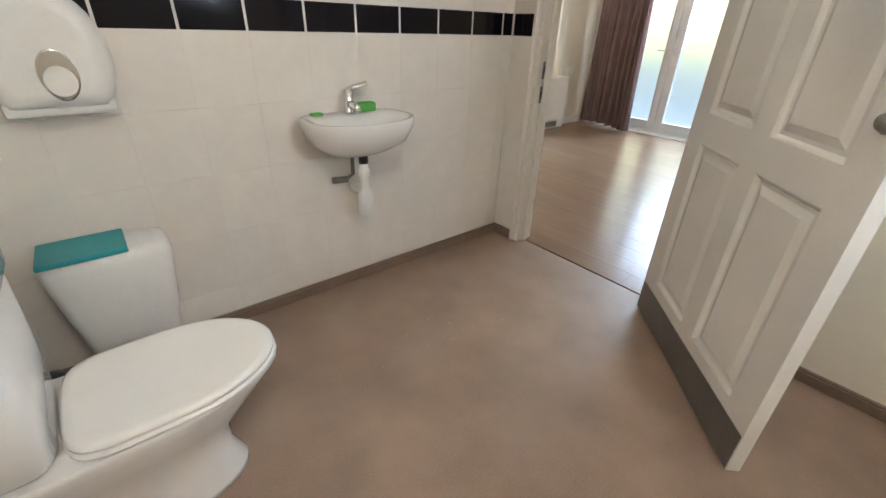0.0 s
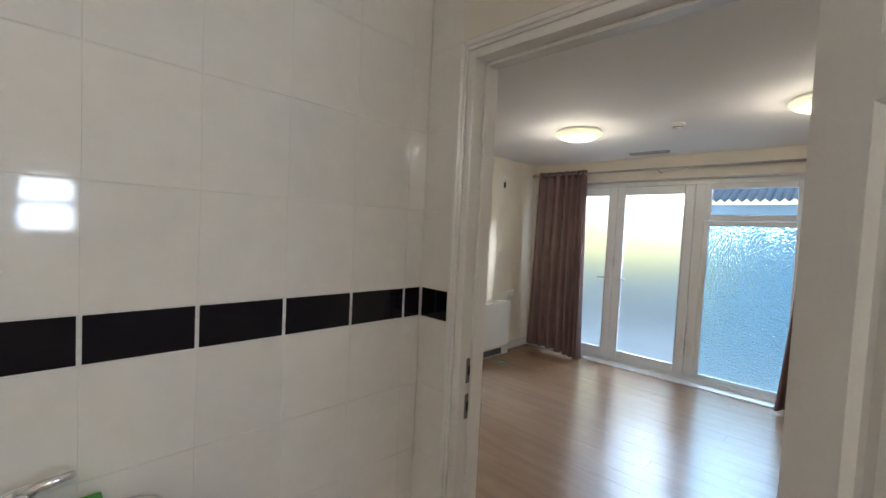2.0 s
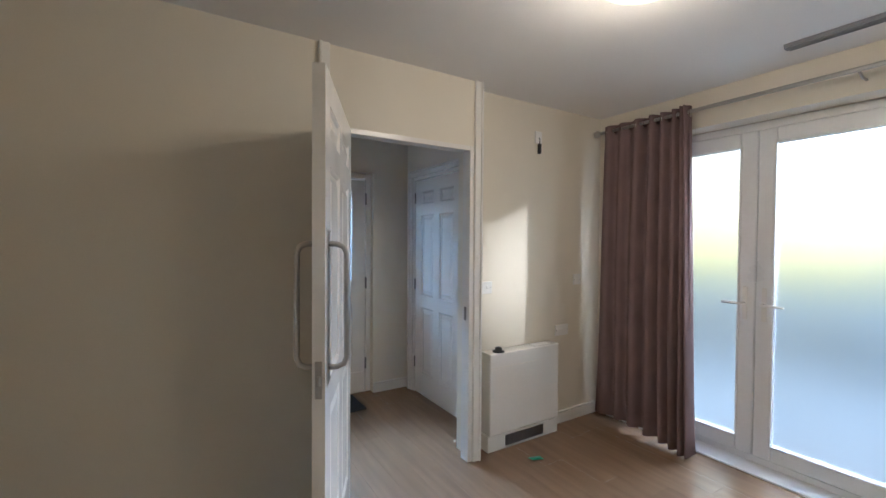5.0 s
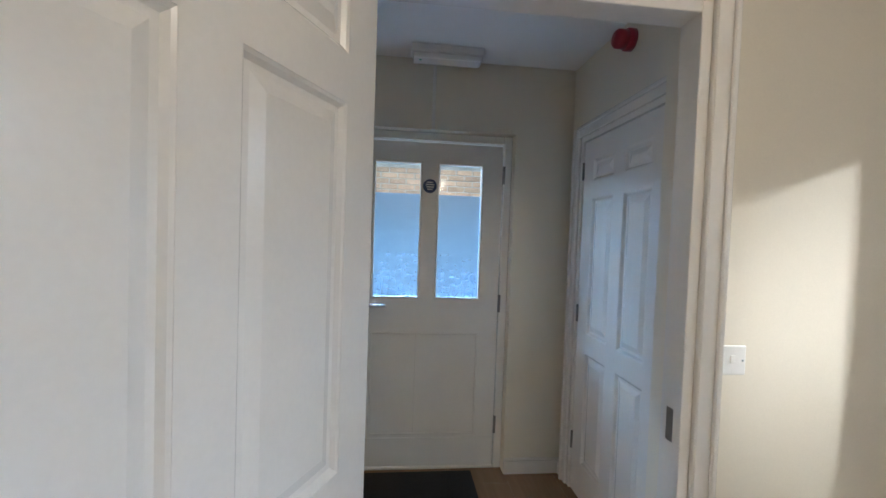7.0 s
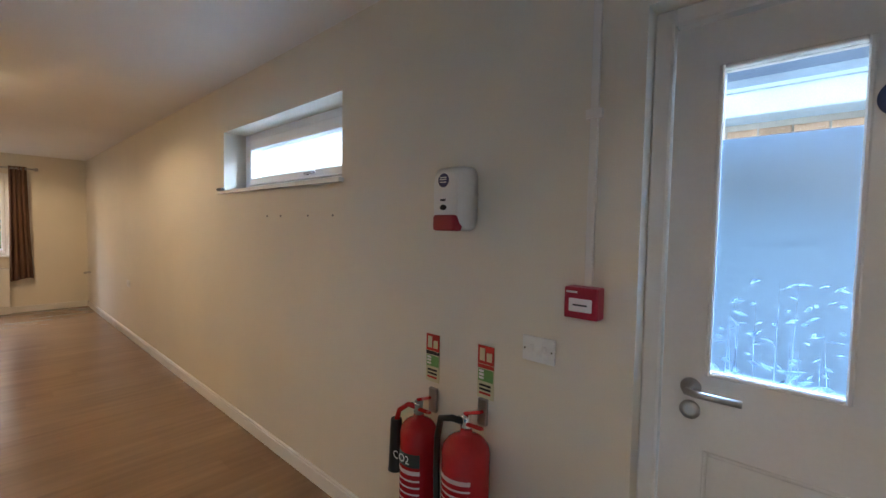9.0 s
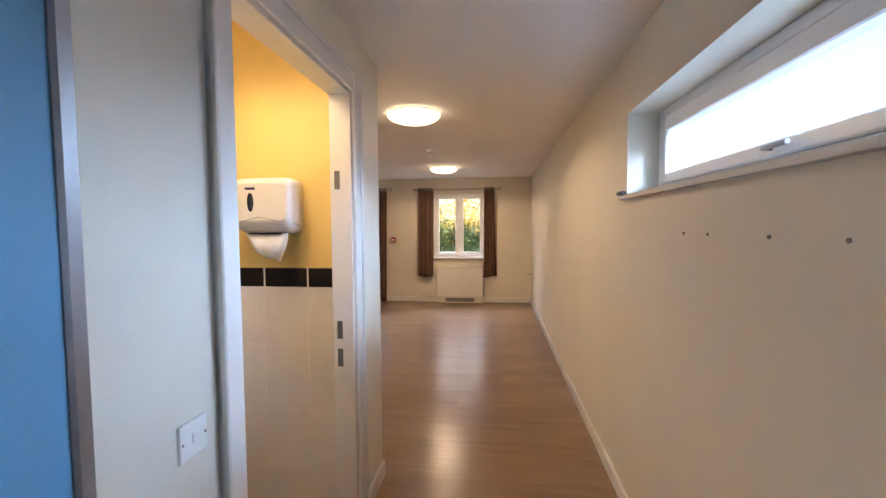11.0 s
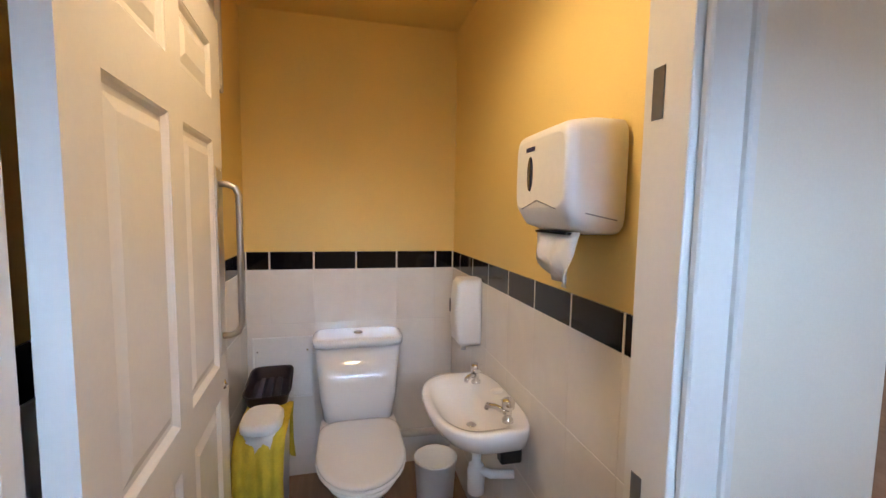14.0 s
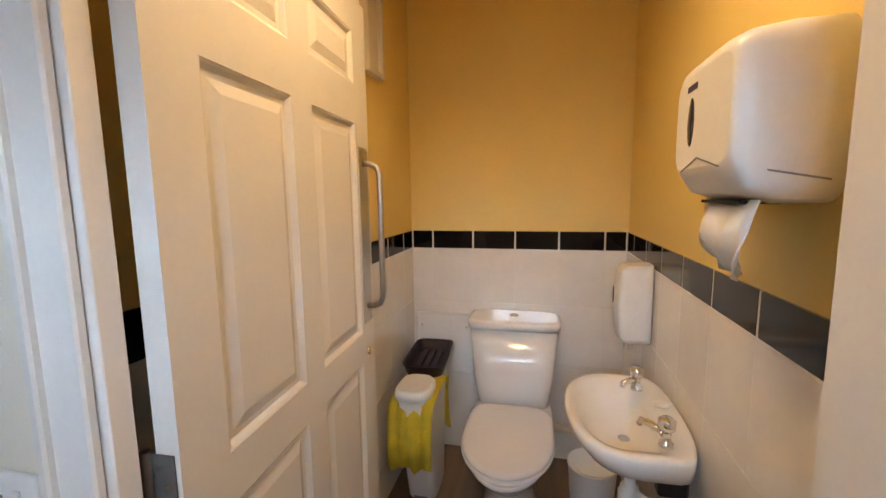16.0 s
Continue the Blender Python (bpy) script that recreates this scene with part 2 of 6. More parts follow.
def plank_mat(name, colour, along, rough):
    """Wood-effect vinyl: grain along one axis, board by board tone, fine seams."""
    m = bpy.data.materials.new(name)
    m.use_nodes = True
    nt = m.node_tree
    N, L = nt.nodes, nt.links
    b = N["Principled BSDF"]
    geo, mp = N.new("ShaderNodeNewGeometry"), N.new("ShaderNodeMapping")
    mp.inputs["Rotation"].default_value = (0, 0, 0 if along == "x" else radians(90))
    L.new(geo.outputs["Position"], mp.inputs["Vector"])
    g = N.new("ShaderNodeMapping")
    g.inputs["Scale"].default_value = (1.2, 14, 14)
    L.new(mp.outputs[0], g.inputs["Vector"])
    n1 = N.new("ShaderNodeTexNoise")
    n1.inputs["Scale"].default_value, n1.inputs["Detail"].default_value, n1.inputs["Distortion"].default_value = 1.6, 3, 0.2
    L.new(g.outputs[0], n1.inputs["Vector"])
    oi = N.new("ShaderNodeObjectInfo")
    geo_i = geo.outputs["Random Per Island"]
    s1 = N.new("ShaderNodeMath")
    s1.operation = "ADD"
    L.new(oi.outputs["Random"], s1.inputs[0])
    L.new(geo_i, s1.inputs[1])
    fr = N.new("ShaderNodeMath")
    fr.operation = "FRACT"
    L.new(s1.outputs[0], fr.inputs[0])
    ramp = N.new("ShaderNodeValToRGB")
    ramp.color_ramp.elements[0].position, ramp.color_ramp.elements[1].position = 0.3, 0.72
    ramp.color_ramp.elements[0].color = (*[c * 0.87 for c in colour], 1)
    ramp.color_ramp.elements[1].color = (*[c * 1.07 for c in colour], 1)
    L.new(n1.outputs[0], ramp.inputs[0])
    mr = N.new("ShaderNodeMapRange")
    L.new(fr.outputs[0], mr.inputs[0])
    mr.inputs[3].default_value, mr.inputs[4].default_value = 0.94, 1.05
    sc = N.new("ShaderNodeVectorMath")
    sc.operation = "SCALE"
    L.new(ramp.outputs[0], sc.inputs[0])
    L.new(mr.outputs[0], sc.inputs["Scale"])
    L.new(sc.outputs[0], b.inputs["Base Color"])
    rr = N.new("ShaderNodeMapRange")
    L.new(n1.outputs[0], rr.inputs[0])
    rr.inputs[3].default_value, rr.inputs[4].default_value = rough + 0.015, rough - 0.015
    L.new(rr.outputs[0], b.inputs["Roughness"])
    bp = N.new("ShaderNodeBump")
    bp.inputs["Strength"].default_value, bp.inputs["Distance"].default_value = 0.25, 0.003
    n3 = N.new("ShaderNodeTexNoise")
    n3.inputs["Scale"].default_value, n3.inputs["Detail"].default_value = 7.0, 1
    L.new(geo.outputs["Position"], n3.inputs["Vector"])
    L.new(n3.outputs[0], bp.inputs["Height"])
    L.new(bp.outputs[0], b.inputs["Normal"])
    return m


wood_floor = plank_mat("wood_effect_plank", (0.26, 0.163, 0.096), "y", 0.24)
vinyl_m = mat("brown_safety_vinyl", (0.335, 0.24, 0.175), 0.42, vary=0.17, scale=3.5, fine=140, bump=0.12, rvary=0.1)

# ---- building kit ----
def B():
    return bmesh.new()


def box(bm, x0, x1, y0, y1, z0, z1, bev=0.0, seg=1):
    m = Matrix.LocRotScale(((x0 + x1) / 2, (y0 + y1) / 2, (z0 + z1) / 2), None, (abs(x1 - x0), abs(y1 - y0), abs(z1 - z0)))
    r = bmesh.ops.create_cube(bm, size=1, matrix=m)
    if bev:
        vs = set(r["verts"])
        es = [e for e in bm.edges if e.verts[0] in vs and e.verts[1] in vs]
        bmesh.ops.bevel(bm, geom=es, offset=bev, segments=seg, profile=0.6, affect="EDGES")
    return bm


def tube(bm, pts, r, seg=12, caps=True):
    """A round bar along points; r a number or one for each point."""
    pts = [Vector(p) for p in pts]
    rs = r if hasattr(r, "__len__") else [r] * len(pts)
    rings, up = [], None
    for i, p in enumerate(pts):
        d = (pts[min(i + 1, len(pts) - 1)] - pts[max(i - 1, 0)]).normalized()
        if up is None:
            up = d.orthogonal().normalized()
        up = (up - d * up.dot(d)).normalized()
        side = d.cross(up)
        rings.append([bm.verts.new(p + rs[i] * (math.cos(a) * up + math.sin(a) * side)) for a in (2 * math.pi * k / seg for k in range(seg))])
    for a, b in zip(rings, rings[1:]):
        for k in range(seg):
            bm.faces.new((a[k], a[(k + 1) % seg], b[(k + 1) % seg], b[k])).smooth = True
    if caps:
        bm.faces.new(rings[0][::-1])
        bm.faces.new(rings[-1])
    return bm


def loft(bm, rings, close=True, cap0=True, cap1=True, smooth=True):
    """Skin over rings of points, each as long as the other."""
    vr = [[bm.verts.new(p) for p in r] for r in rings]
    n = len(vr[0])
    for a, b in zip(vr, vr[1:]):
        for k in range(n if close else n - 1):
            bm.faces.new((a[k], a[(k + 1) % n], b[(k + 1) % n], b[k])).smooth = smooth
    if cap0:
        bm.faces.new(vr[0][::-1])
    if cap1:
        bm.faces.new(vr[-1])
    return bm


def lathe(bm, prof, c=(0, 0, 0), seg=32, sx=1.0, sy=1.0, cap0=True, cap1=True):
    return loft(bm, [[(c[0] + r * sx * math.cos(a), c[1] + r * sy * math.sin(a), c[2] + z) for a in (2 * math.pi * k / seg for k in range(seg))] for r, z in prof], cap0=cap0, cap1=cap1)


def mesh(name, bm, material):
    bmesh.ops.recalc_face_normals(bm, faces=bm.faces)
    me = bpy.data.meshes.new(name)
    bm.to_mesh(me)
    bm.free()
    me.materials.append(material)
    return me


def part(name, bm, material, parent, label="", m=None):
    ob = new(name, mesh(name, bm, material))
    ob.parent = parent
    if m is not None:
        ob.matrix_basis = m
    return tagged(ob, label) if label else ob


def thing(name, m, label, category, group=""):
    ob = new(name)
    ob.empty_display_size = 0.1
    ob.matrix_basis = m
    return tagged(ob, label, category, group)


def solid(name, bm, material, label, category="", group="", kind=""):
    ob = new(name, mesh(name, bm, material))
    return tagged(ob, label, category, group, kind)


def structure(name, bm, material, label):
    return solid(name, bm, material, label, kind="structure")


def wall(name, axis, t0, t1, a0, a1, z1, material, label, holes=(), z0=0.0):
    """A wall along axis a between a0 and a1, its faces at t0 and t1, with holes (a0, a1, z0, z1) right through it."""
    bm = B()
    cuts = sorted({a0, a1, *[h[0] for h in holes], *[h[1] for h in holes]})
    for lo, hi in zip(cuts, cuts[1:]):
        mid, z = (lo + hi) / 2, z0
        for h in sorted((h for h in holes if h[0] < mid < h[1]), key=lambda h: h[2]):
            if h[2] > z:
                box(bm, *((lo, hi, t0, t1) if axis == "x" else (t0, t1, lo, hi)), z, h[2])
            z = h[3]
        if z < z1:
            box(bm, *((lo, hi, t0, t1) if axis == "x" else (t0, t1, lo, hi)), z, z1)
    bmesh.ops.remove_doubles(bm, verts=bm.verts, dist=1e-5)
    return structure(name, bm, material, label)


def outline(w, d, n=28, p=2.5):
    """A superellipse, as (x, y) points."""
    out = []
    for k in range(n):
        a = 2 * math.pi * k / n
        c, s = math.cos(a), math.sin(a)
        out.append((math.copysign(abs(c) ** (2 / p), c) * w / 2, math.copysign(abs(s) ** (2 / p), s) * d / 2))
    return out


def text(name, words, size, material, parent, m, label=""):
    """Raised lettering as a mesh."""
    cu = bpy.data.curves.new(name, "FONT")
    cu.body, cu.size, cu.extrude, cu.align_x, cu.align_y = words, size, 0.0004, "CENTER", "CENTER"
    cu.resolution_u = 2
    tmp = bpy.data.objects.new(name, cu)
    me = bpy.data.meshes.new_from_object(tmp)
    bpy.data.objects.remove(tmp)
    me.materials.append(material)
    ob = new(name, me)
    ob.parent, ob.matrix_basis = parent, m
    return tagged(ob, label) if label else ob

# ---- structure ----
HEAD_B, HEAD_L, HEAD_W, HEAD_X = 2.17, 2.075, 2.22, 2.09
CEIL_T = 2.64  # the toilet is a little higher
floor = structure("floor", box(B(), -7.95, 4.45, -4.0, 3.75, -0.12, -0.012), mortar, "screed under the vinyl floors")
structure("floor_bathroom", box(B(), -2.75, 0.06, -2.6, 0.0, -0.012, 0.0), vinyl_m, "brown flecked safety vinyl floor, scuffed")
bm = B()
for x0, x1, y0, y1 in ((-7.95, -1.24, -4.0, 3.75), (-0.012, 4.45, -4.0, 3.75), (-1.24, -0.012, -4.0, 0.102), (-1.24, -0.012, 1.943, 3.75)):
    box(bm, x0, x1, y0, y1, CEIL, CEIL + 0.15)
structure("ceiling", bm, ceil_white, "flat white painted ceiling")
structure("ceiling_toilet", box(B(), -1.24, -0.012, 0.102, 1.943, CEIL_T, CEIL_T + 0.1), magnolia, "painted toilet ceiling")

wall("wall_bathroom_north", "x", 0.0015, 0.10, -2.87, 0.0, CEIL, grout, "white glazed tiled wall with a black border row")
wall("wall_bathroom_east", "y", 0.0015, 0.12, -2.6, 1.94, CEIL, cream, "cream painted partition with the bathroom doorway", [(-1.15, -0.19, 0, HEAD_B)])
wall("wall_bathroom_west", "y", -2.87, -2.45, -2.6, 0.0, CEIL, cream, "bathroom end wall")
wall("wall_bathroom_south", "x", -2.72, -2.6, -2.87, 0.12, CEIL, cream, "bathroom back wall with a small window", [(-1.11, -0.79, 1.40, 1.80)])
wall("wall_main_north", "x", 2.07, 2.15, 2.655, 4.0, CEIL, cream, "cream painted wall behind the heater")
wall("wall_lobby_doorway", "x", 1.945, 2.02, 1.50, 2.655, CEIL, cream, "cream painted wall with the lobby doorway", [(1.63, 2.58, 0, HEAD_L)])
wall("wall_lobby_return", "x", 2.02, 2.15, 2.60, 2.655, CEIL, cream, "cream wall return beside the doorway")
wall("wall_passage", "x", 1.94, 2.04, -1.585, 1.50, CEIL, cream, "cream painted passage wall with the toilet doorway", [(-1.12, -0.065, 0, HEAD_W)])
wall("wall_patio", "y", 4.0, 4.35, -2.72, 2.15, CEIL, cream, "cream outer wall with glazed garden doors", [(-0.87, 1.83, 0, 2.25)])
wall("wall_main_south", "x", -2.72, -2.6, 0.12, 4.0, CEIL, cream, "cream back wall of the main room")
wall("wall_lobby_east", "y", 2.86, 2.98, 2.15, 3.75, CEIL, cream, "cream lobby wall with a cupboard door", [(2.47, 3.32, 0, 2.06)])
wall("wall_north", "x", 3.45, 3.75, -7.55, 2.86, CEIL, cream, "long cream outer wall with a high window and the entrance", [(1.49, 2.50, 0, HEAD_X), (-1.51, 0.03, 1.712, 2.153)])
wall("wall_west", "y", -7.85, -7.55, -4.0, 3.75, CEIL, cream, "cream end wall with window and garden doors", [(1.50, 2.53, 0.91, 2.19), (-1.20, 0.42, 0, 2.24)])
wall("wall_hall_south", "x", -4.0, -3.88, -7.55, -2.87, CEIL, cream, "cream hall wall")
wall("wall_hall_east", "y", -2.87, -2.75, -3.88, -2.72, CEIL, cream, "cream hall wall")
wall("wall_toilet_west", "y", -1.585, -1.223, 0.10, 1.94, CEIL_T, magnolia, "thick block wall beside the toilet")
wall("wall_toilet_south", "x", 0.10, 0.107, -1.223, -0.0195, CEIL_T, magnolia, "toilet back wall, painted above the tiles")
wall("wall_toilet_east", "y", -0.0195, 0.0015, 0.10, 1.94, CEIL_T, magnolia, "toilet side wall, painted above the tiles")
wall("wall_hall_block", "x", 0.10, 0.14, -2.87, -1.585, CEIL, cream, "cream wall closing the bathroom block")


def architrave(name, axis, a0, a1, head, t, out, w=0.065, d=0.018, foot=0.0, top=None, right_only=False):
    """Moulded casing round an opening on the face at t; out is the way it stands proud."""
    bm = B()
    lo, hi = sorted((t, t + out * d))
    lo2, hi2 = sorted((t, t + out * d * 1.7))
    for s in (a0 - w, a1):
        r = (s, s + w)
        e = (r[0], r[0] + 0.02) if s < a0 else (r[1] - 0.02, r[1])
        for (u, v, p, q) in ((*r, lo, hi), (*e, lo2, hi2)):
            box(bm, *((u, v, p, q) if axis == "x" else (p, q, u, v)), foot, top or head + (w if r == (u, v) else w), 0.004)
    for z0, z1, p, q in ((head, head + w, lo, hi), (head + w - 0.02, head + w, lo2, hi2)):
        box(bm, *((a0, a1, p, q) if axis == "x" else (p, q, a0, a1)), z0, z1, 0.004)
    return structure(name, bm, gloss_white, "white gloss moulded door casing")


def lining(name, axis, a0, a1, head, t0, t1, th=0.03, stop=None, far=None):
    """The lining boards of a doorway with the stop bead that the leaf shuts on."""
    bm = B()
    for u, v, w in ((a0, a0 + th, t0), far or (a1 - th, a1, t0)):
        box(bm, *((u, v, w, t1) if axis == "x" else (w, t1, u, v)), 0, head, 0.002)
    box(bm, *((a0 + th, a1 - th, t0, t1) if axis == "x" else (t0, t1, a0 + th, a1 - th)), head - th, head, 0.002)
    if stop:
        for u, v in ((a0 + th, a0 + th + 0.012), (a1 - th - 0.012, a1 - th)):
            box(bm, *((u, v, *stop) if axis == "x" else (*stop, u, v)), 0, head - th, 0.002)
        box(bm, *((a0 + th, a1 - th, *stop) if axis == "x" else (*stop, a0 + th, a1 - th)), head - th - 0.012, head - th, 0.002)
    return structure(name, bm, gloss_white, "white gloss door lining")


lining("trim_bathroom_lining", "y", -1.15, -0.19, HEAD_B, -0.004, 0.128, stop=(0.05, 0.085))
architrave("trim_bathroom_casing", "y", -1.15, -0.19, HEAD_B, 0.0, -1, 0.03, 0.014)
architrave("trim_bathroom_casing_room", "y", -1.15, -0.19, HEAD_B, 0.12, 1, 0.06)
lining("trim_lobby_lining", "x", 1.63, 2.58, HEAD_L, 1.941, 2.024)
bm = B()
for u, v in ((1.57, 1.63), (2.58, 2.64)):
    box(bm, u, v, 1.925, 1.945, 0, CEIL, 0.004)
    box(bm, *((u, u + 0.018) if u < 2 else (v - 0.018, v)), 1.915, 1.926, 0, CEIL, 0.004)
structure("trim_lobby_casing", bm, gloss_white, "white gloss full-height door casing")
lining("trim_toilet_lining", "x", -1.12, -0.065, HEAD_W, 1.936, 2.044, far=(-0.166, -0.065, 2.005))
architrave("trim_toilet_casing", "x", -1.105, -0.15, HEAD_W - 0.015, 2.044, 1, 0.09)
lining("trim_cupboard_lining", "y", 2.47, 3.32, 2.06, 2.857, 2.98)
architrave("trim_cupboard_casing", "y", 2.47, 3.32, 2.06, 2.86, -1, 0.06)


def baseboard(name, runs, h=0.1, d=0.016, material=None, label="cream gloss skirting board with a moulded top"):
    bm = B()
    for x0, y0, x1, y1 in runs:
        box(bm, x0, x1, y0, y1, 0, h - 0.02, 0.002)
        box(bm, x0, x1, y0, y1, h - 0.02, h, 0.006)
    return structure(name, bm, material or gloss_white, label)


baseboard("baseboard_hall", [(-7.55, 3.434, 1.49, 3.45), (2.50, 3.434, 2.86, 3.45), (-7.55, 0.42, -7.534, 3.434), (-7.55, -3.88, -7.534, -1.2), (-1.585, 2.04, -1.2, 2.056), (-0.048, 2.04, 1.5, 2.056), (2.844, 2.15, 2.86, 2.405), (2.844, 3.38, 2.86, 3.434)])
baseboard("baseboard_main", [(2.66, 2.054, 4.0, 2.07), (3.984, 1.83, 4.0, 2.054), (3.984, -2.6, 4.0, -0.87), (0.12, -0.13, 0.136, 1.94), (0.12, -2.6, 0.136, -1.21)])
baseboard("baseboard_bathroom", [(-2.45, -0.014, -0.0, -0.002), (-0.012, -0.16, -0.001, -0.014), (-0.004, -2.6, 0.008, -1.18)], 0.065, material=skirt_dark, label="brown coved vinyl skirting")

# ---- windows and glazed doors ----
def pane(name, parent, x0, x1, y0, y1, z0, z1, material, label):
    ob = part(name, box(B(), x0, x1, y0, y1, z0, z1), material, parent, label)
    ob.visible_shadow = False
    return ob


def ring(bm, axis, t0, t1, a0, a1, z0, z1, w, bev=0.006, wb=None):
    """A frame of four bars in the plane across the t axis."""
    wb = wb or w
    f = (lambda u, v, p, q: box(bm, u, v, t0, t1, p, q, bev)) if axis == "x" else (lambda u, v, p, q: box(bm, t0, t1, u, v, p, q, bev))
    f(a0, a0 + w, z0, z1), f(a1 - w, a1, z0, z1)
    f(a0 + w, a1 - w, z1 - w, z1), f(a0 + w, a1 - w, z0, z0 + wb)
    return bm


def lever(name, parent, p, along, out, material):
    """A lever handle on its back plate; along and out are unit vectors."""
    p, a, o = Vector(p), Vector(along), Vector(out)
    up = Vector((0, 0, 1))
    bm = B()
    m = Matrix((a, o, up)).transposed().to_4x4()
    m.translation = p
    plate = box(B(), -0.014, 0.014, 0, 0.008, -0.11, 0.11, 0.004, 2)
    plate.transform(m)
    h = part(name, plate, material, parent)
    tube(bm, [p, p + o * 0.045, p + o * 0.052 + a * 0.012, p + o * 0.052 + a * 0.12], 0.009, 10)
    part("lever", bm, material, h)
    return h


# garden doors of the main room
GX = 4.20
patio = thing("window_1", pose(0, 0, 0), "white plastic framed garden doors with a side window", "window")
patio["kind"] = "structure"
bm = ring(B(), "y", GX - 0.03, GX + 0.05, -0.87, 1.83, 0.0, 2.25, 0.055)
box(bm, GX - 0.03, GX + 0.05, 0.02, 0.115, 0.055, 2.195, 0.005)
part("window_frame", bm, upvc, patio)
part("window_sill", box(B(), 4.0 - 0.0, GX + 0.05, -0.87, 1.83, -0.01, 0.012, 0.003), upvc, patio, "white plastic threshold")
for nm, a0, a1, hy, s in (("door_leaf", 0.118, 0.965, 0.915, -1), ("door_leaf", 0.970, 1.772, 1.025, 1)):
    lf = part(nm, ring(B(), "y", GX - 0.045, GX + 0.025, a0, a1, 0.058, 2.192, 0.098), upvc, patio, "white plastic glazed door leaf")
    pane("pane", lf, GX - 0.014, GX + 0.010, a0 + 0.095, a1 - 0.095, 0.15, 2.10, frost_glass, "plain frosted glass")
    part("glazing_bead", ring(B(), "y", GX - 0.055, GX - 0.043, a0 + 0.088, a1 - 0.088, 0.146, 2.104, 0.014, 0.004), upvc, lf)
    h = lever("door_handle", lf, (GX - 0.046, hy, 1.06), (0, s, 0), (-1, 0, 0), plastic)
sd = part("side_window", ring(B(), "y", GX - 0.025, GX + 0.03, -0.815, 0.02, 0.055, 1.795, 0.05), upvc, patio)
pane("pane", sd, GX - 0.012, GX + 0.012, -0.767, -0.028, 0.10, 1.747, stipple_glass, "stippled obscure glass")
fl = part("fanlight", ring(B(), "y", GX - 0.045, GX + 0.03, -0.815, 0.02, 1.80, 2.195, 0.06), upvc, patio)
pane("pane", fl, GX - 0.012, GX + 0.012, -0.757, -0.038, 1.858, 2.137, clear_glass, "clear glass")
part("fanlight_stay", tube(B(), [(GX - 0.05, -0.33, 1.835), (GX - 0.075, -0.36, 1.84), (GX - 0.075, -0.46, 1.845)], 0.007, 8), plastic, fl)

# hall window
HX = -7.68
hw = thing("window_2", pose(0, 0, 0), "white framed two-light casement window", "window")
hw["kind"] = "structure"
bm = ring(B(), "y", HX - 0.03, HX + 0.03, 1.50, 2.53, 0.91, 2.19, 0.05)
box(bm, HX - 0.03, HX + 0.03, 1.985, 2.045, 0.96, 2.14, 0.004)
part("window_frame", bm, upvc, hw)
part("window_sill", box(B(), HX, -7.50, 1.46, 2.57, 0.885, 0.912, 0.006, 2), upvc, hw)
for a0, a1 in ((1.552, 1.983), (2.047, 2.478)):
    cs = part("casement", ring(B(), "y", HX - 0.02, HX + 0.045, a0, a1, 0.962, 2.138, 0.05), upvc, hw)
    pane("pane", cs, HX - 0.01, HX + 0.01, a0 + 0.048, a1 - 0.048, 1.01, 2.09, clear_glass, "clear glass")
    yy = a1 - 0.02 if a0 < 1.8 else a0 + 0.02
    part("window_handle", tube(B(), [(HX + 0.045, yy, 1.55), (HX + 0.075, yy, 1.55), (HX + 0.08, yy, 1.45)], 0.009, 8), plastic, cs)

# hall garden doors
hd = thing("window_3", pose(0, 0, 0), "white framed glazed double garden doors", "window")
hd["kind"] = "structure"
part("window_frame", ring(B(), "y", HX - 0.03, HX + 0.05, -1.20, 0.42, 0.0, 2.24, 0.055), upvc, hd)
for a0, a1, hy in ((-1.142, -0.394, -0.44), (-0.389, 0.362, -0.34)):
    lf = part("door_leaf", ring(B(), "y", HX - 0.02, HX + 0.05, a0, a1, 0.058, 2.18, 0.10), upvc, hd)
    pane("pane", lf, HX, HX + 0.02, a0 + 0.098, a1 - 0.098, 0.155, 2.085, clear_glass, "clear glass")
    lever("door_handle", lf, (HX + 0.05, hy, 1.05), (0, 1 if hy > -0.4 else -1, 0), (1, 0, 0), plastic)

# high window of the hall
NY = 3.64
nw = thing("window_4", pose(0, 0, 0), "small high white framed window in a deep reveal", "window")
nw["kind"] = "structure"
part("window_frame", ring(B(), "x", NY - 0.03, NY + 0.04, -1.51, 0.03, 1.712, 2.153, 0.05), upvc, nw)
part("window_sill", box(B(), -1.56, 0.05, 3.415, NY - 0.031, 1.690, 1.713, 0.005, 2), gloss_white, nw, "white gloss window board")
cs = part("casement", ring(B(), "x", NY - 0.045, NY + 0.02, -1.455, -0.025, 1.764, 2.10, 0.075, 0.006, 0.05), upvc, nw)
pane("pane", cs, -1.382, -0.098, NY - 0.005, NY + 0.012, 1.812, 2.027, clear_glass, "clear glass")
part("window_handle", tube(B(), [(-0.55, NY - 0.045, 1.79), (-0.55, NY - 0.07, 1.79), (-0.43, NY - 0.075, 1.79)], 0.008, 8), alu, cs)

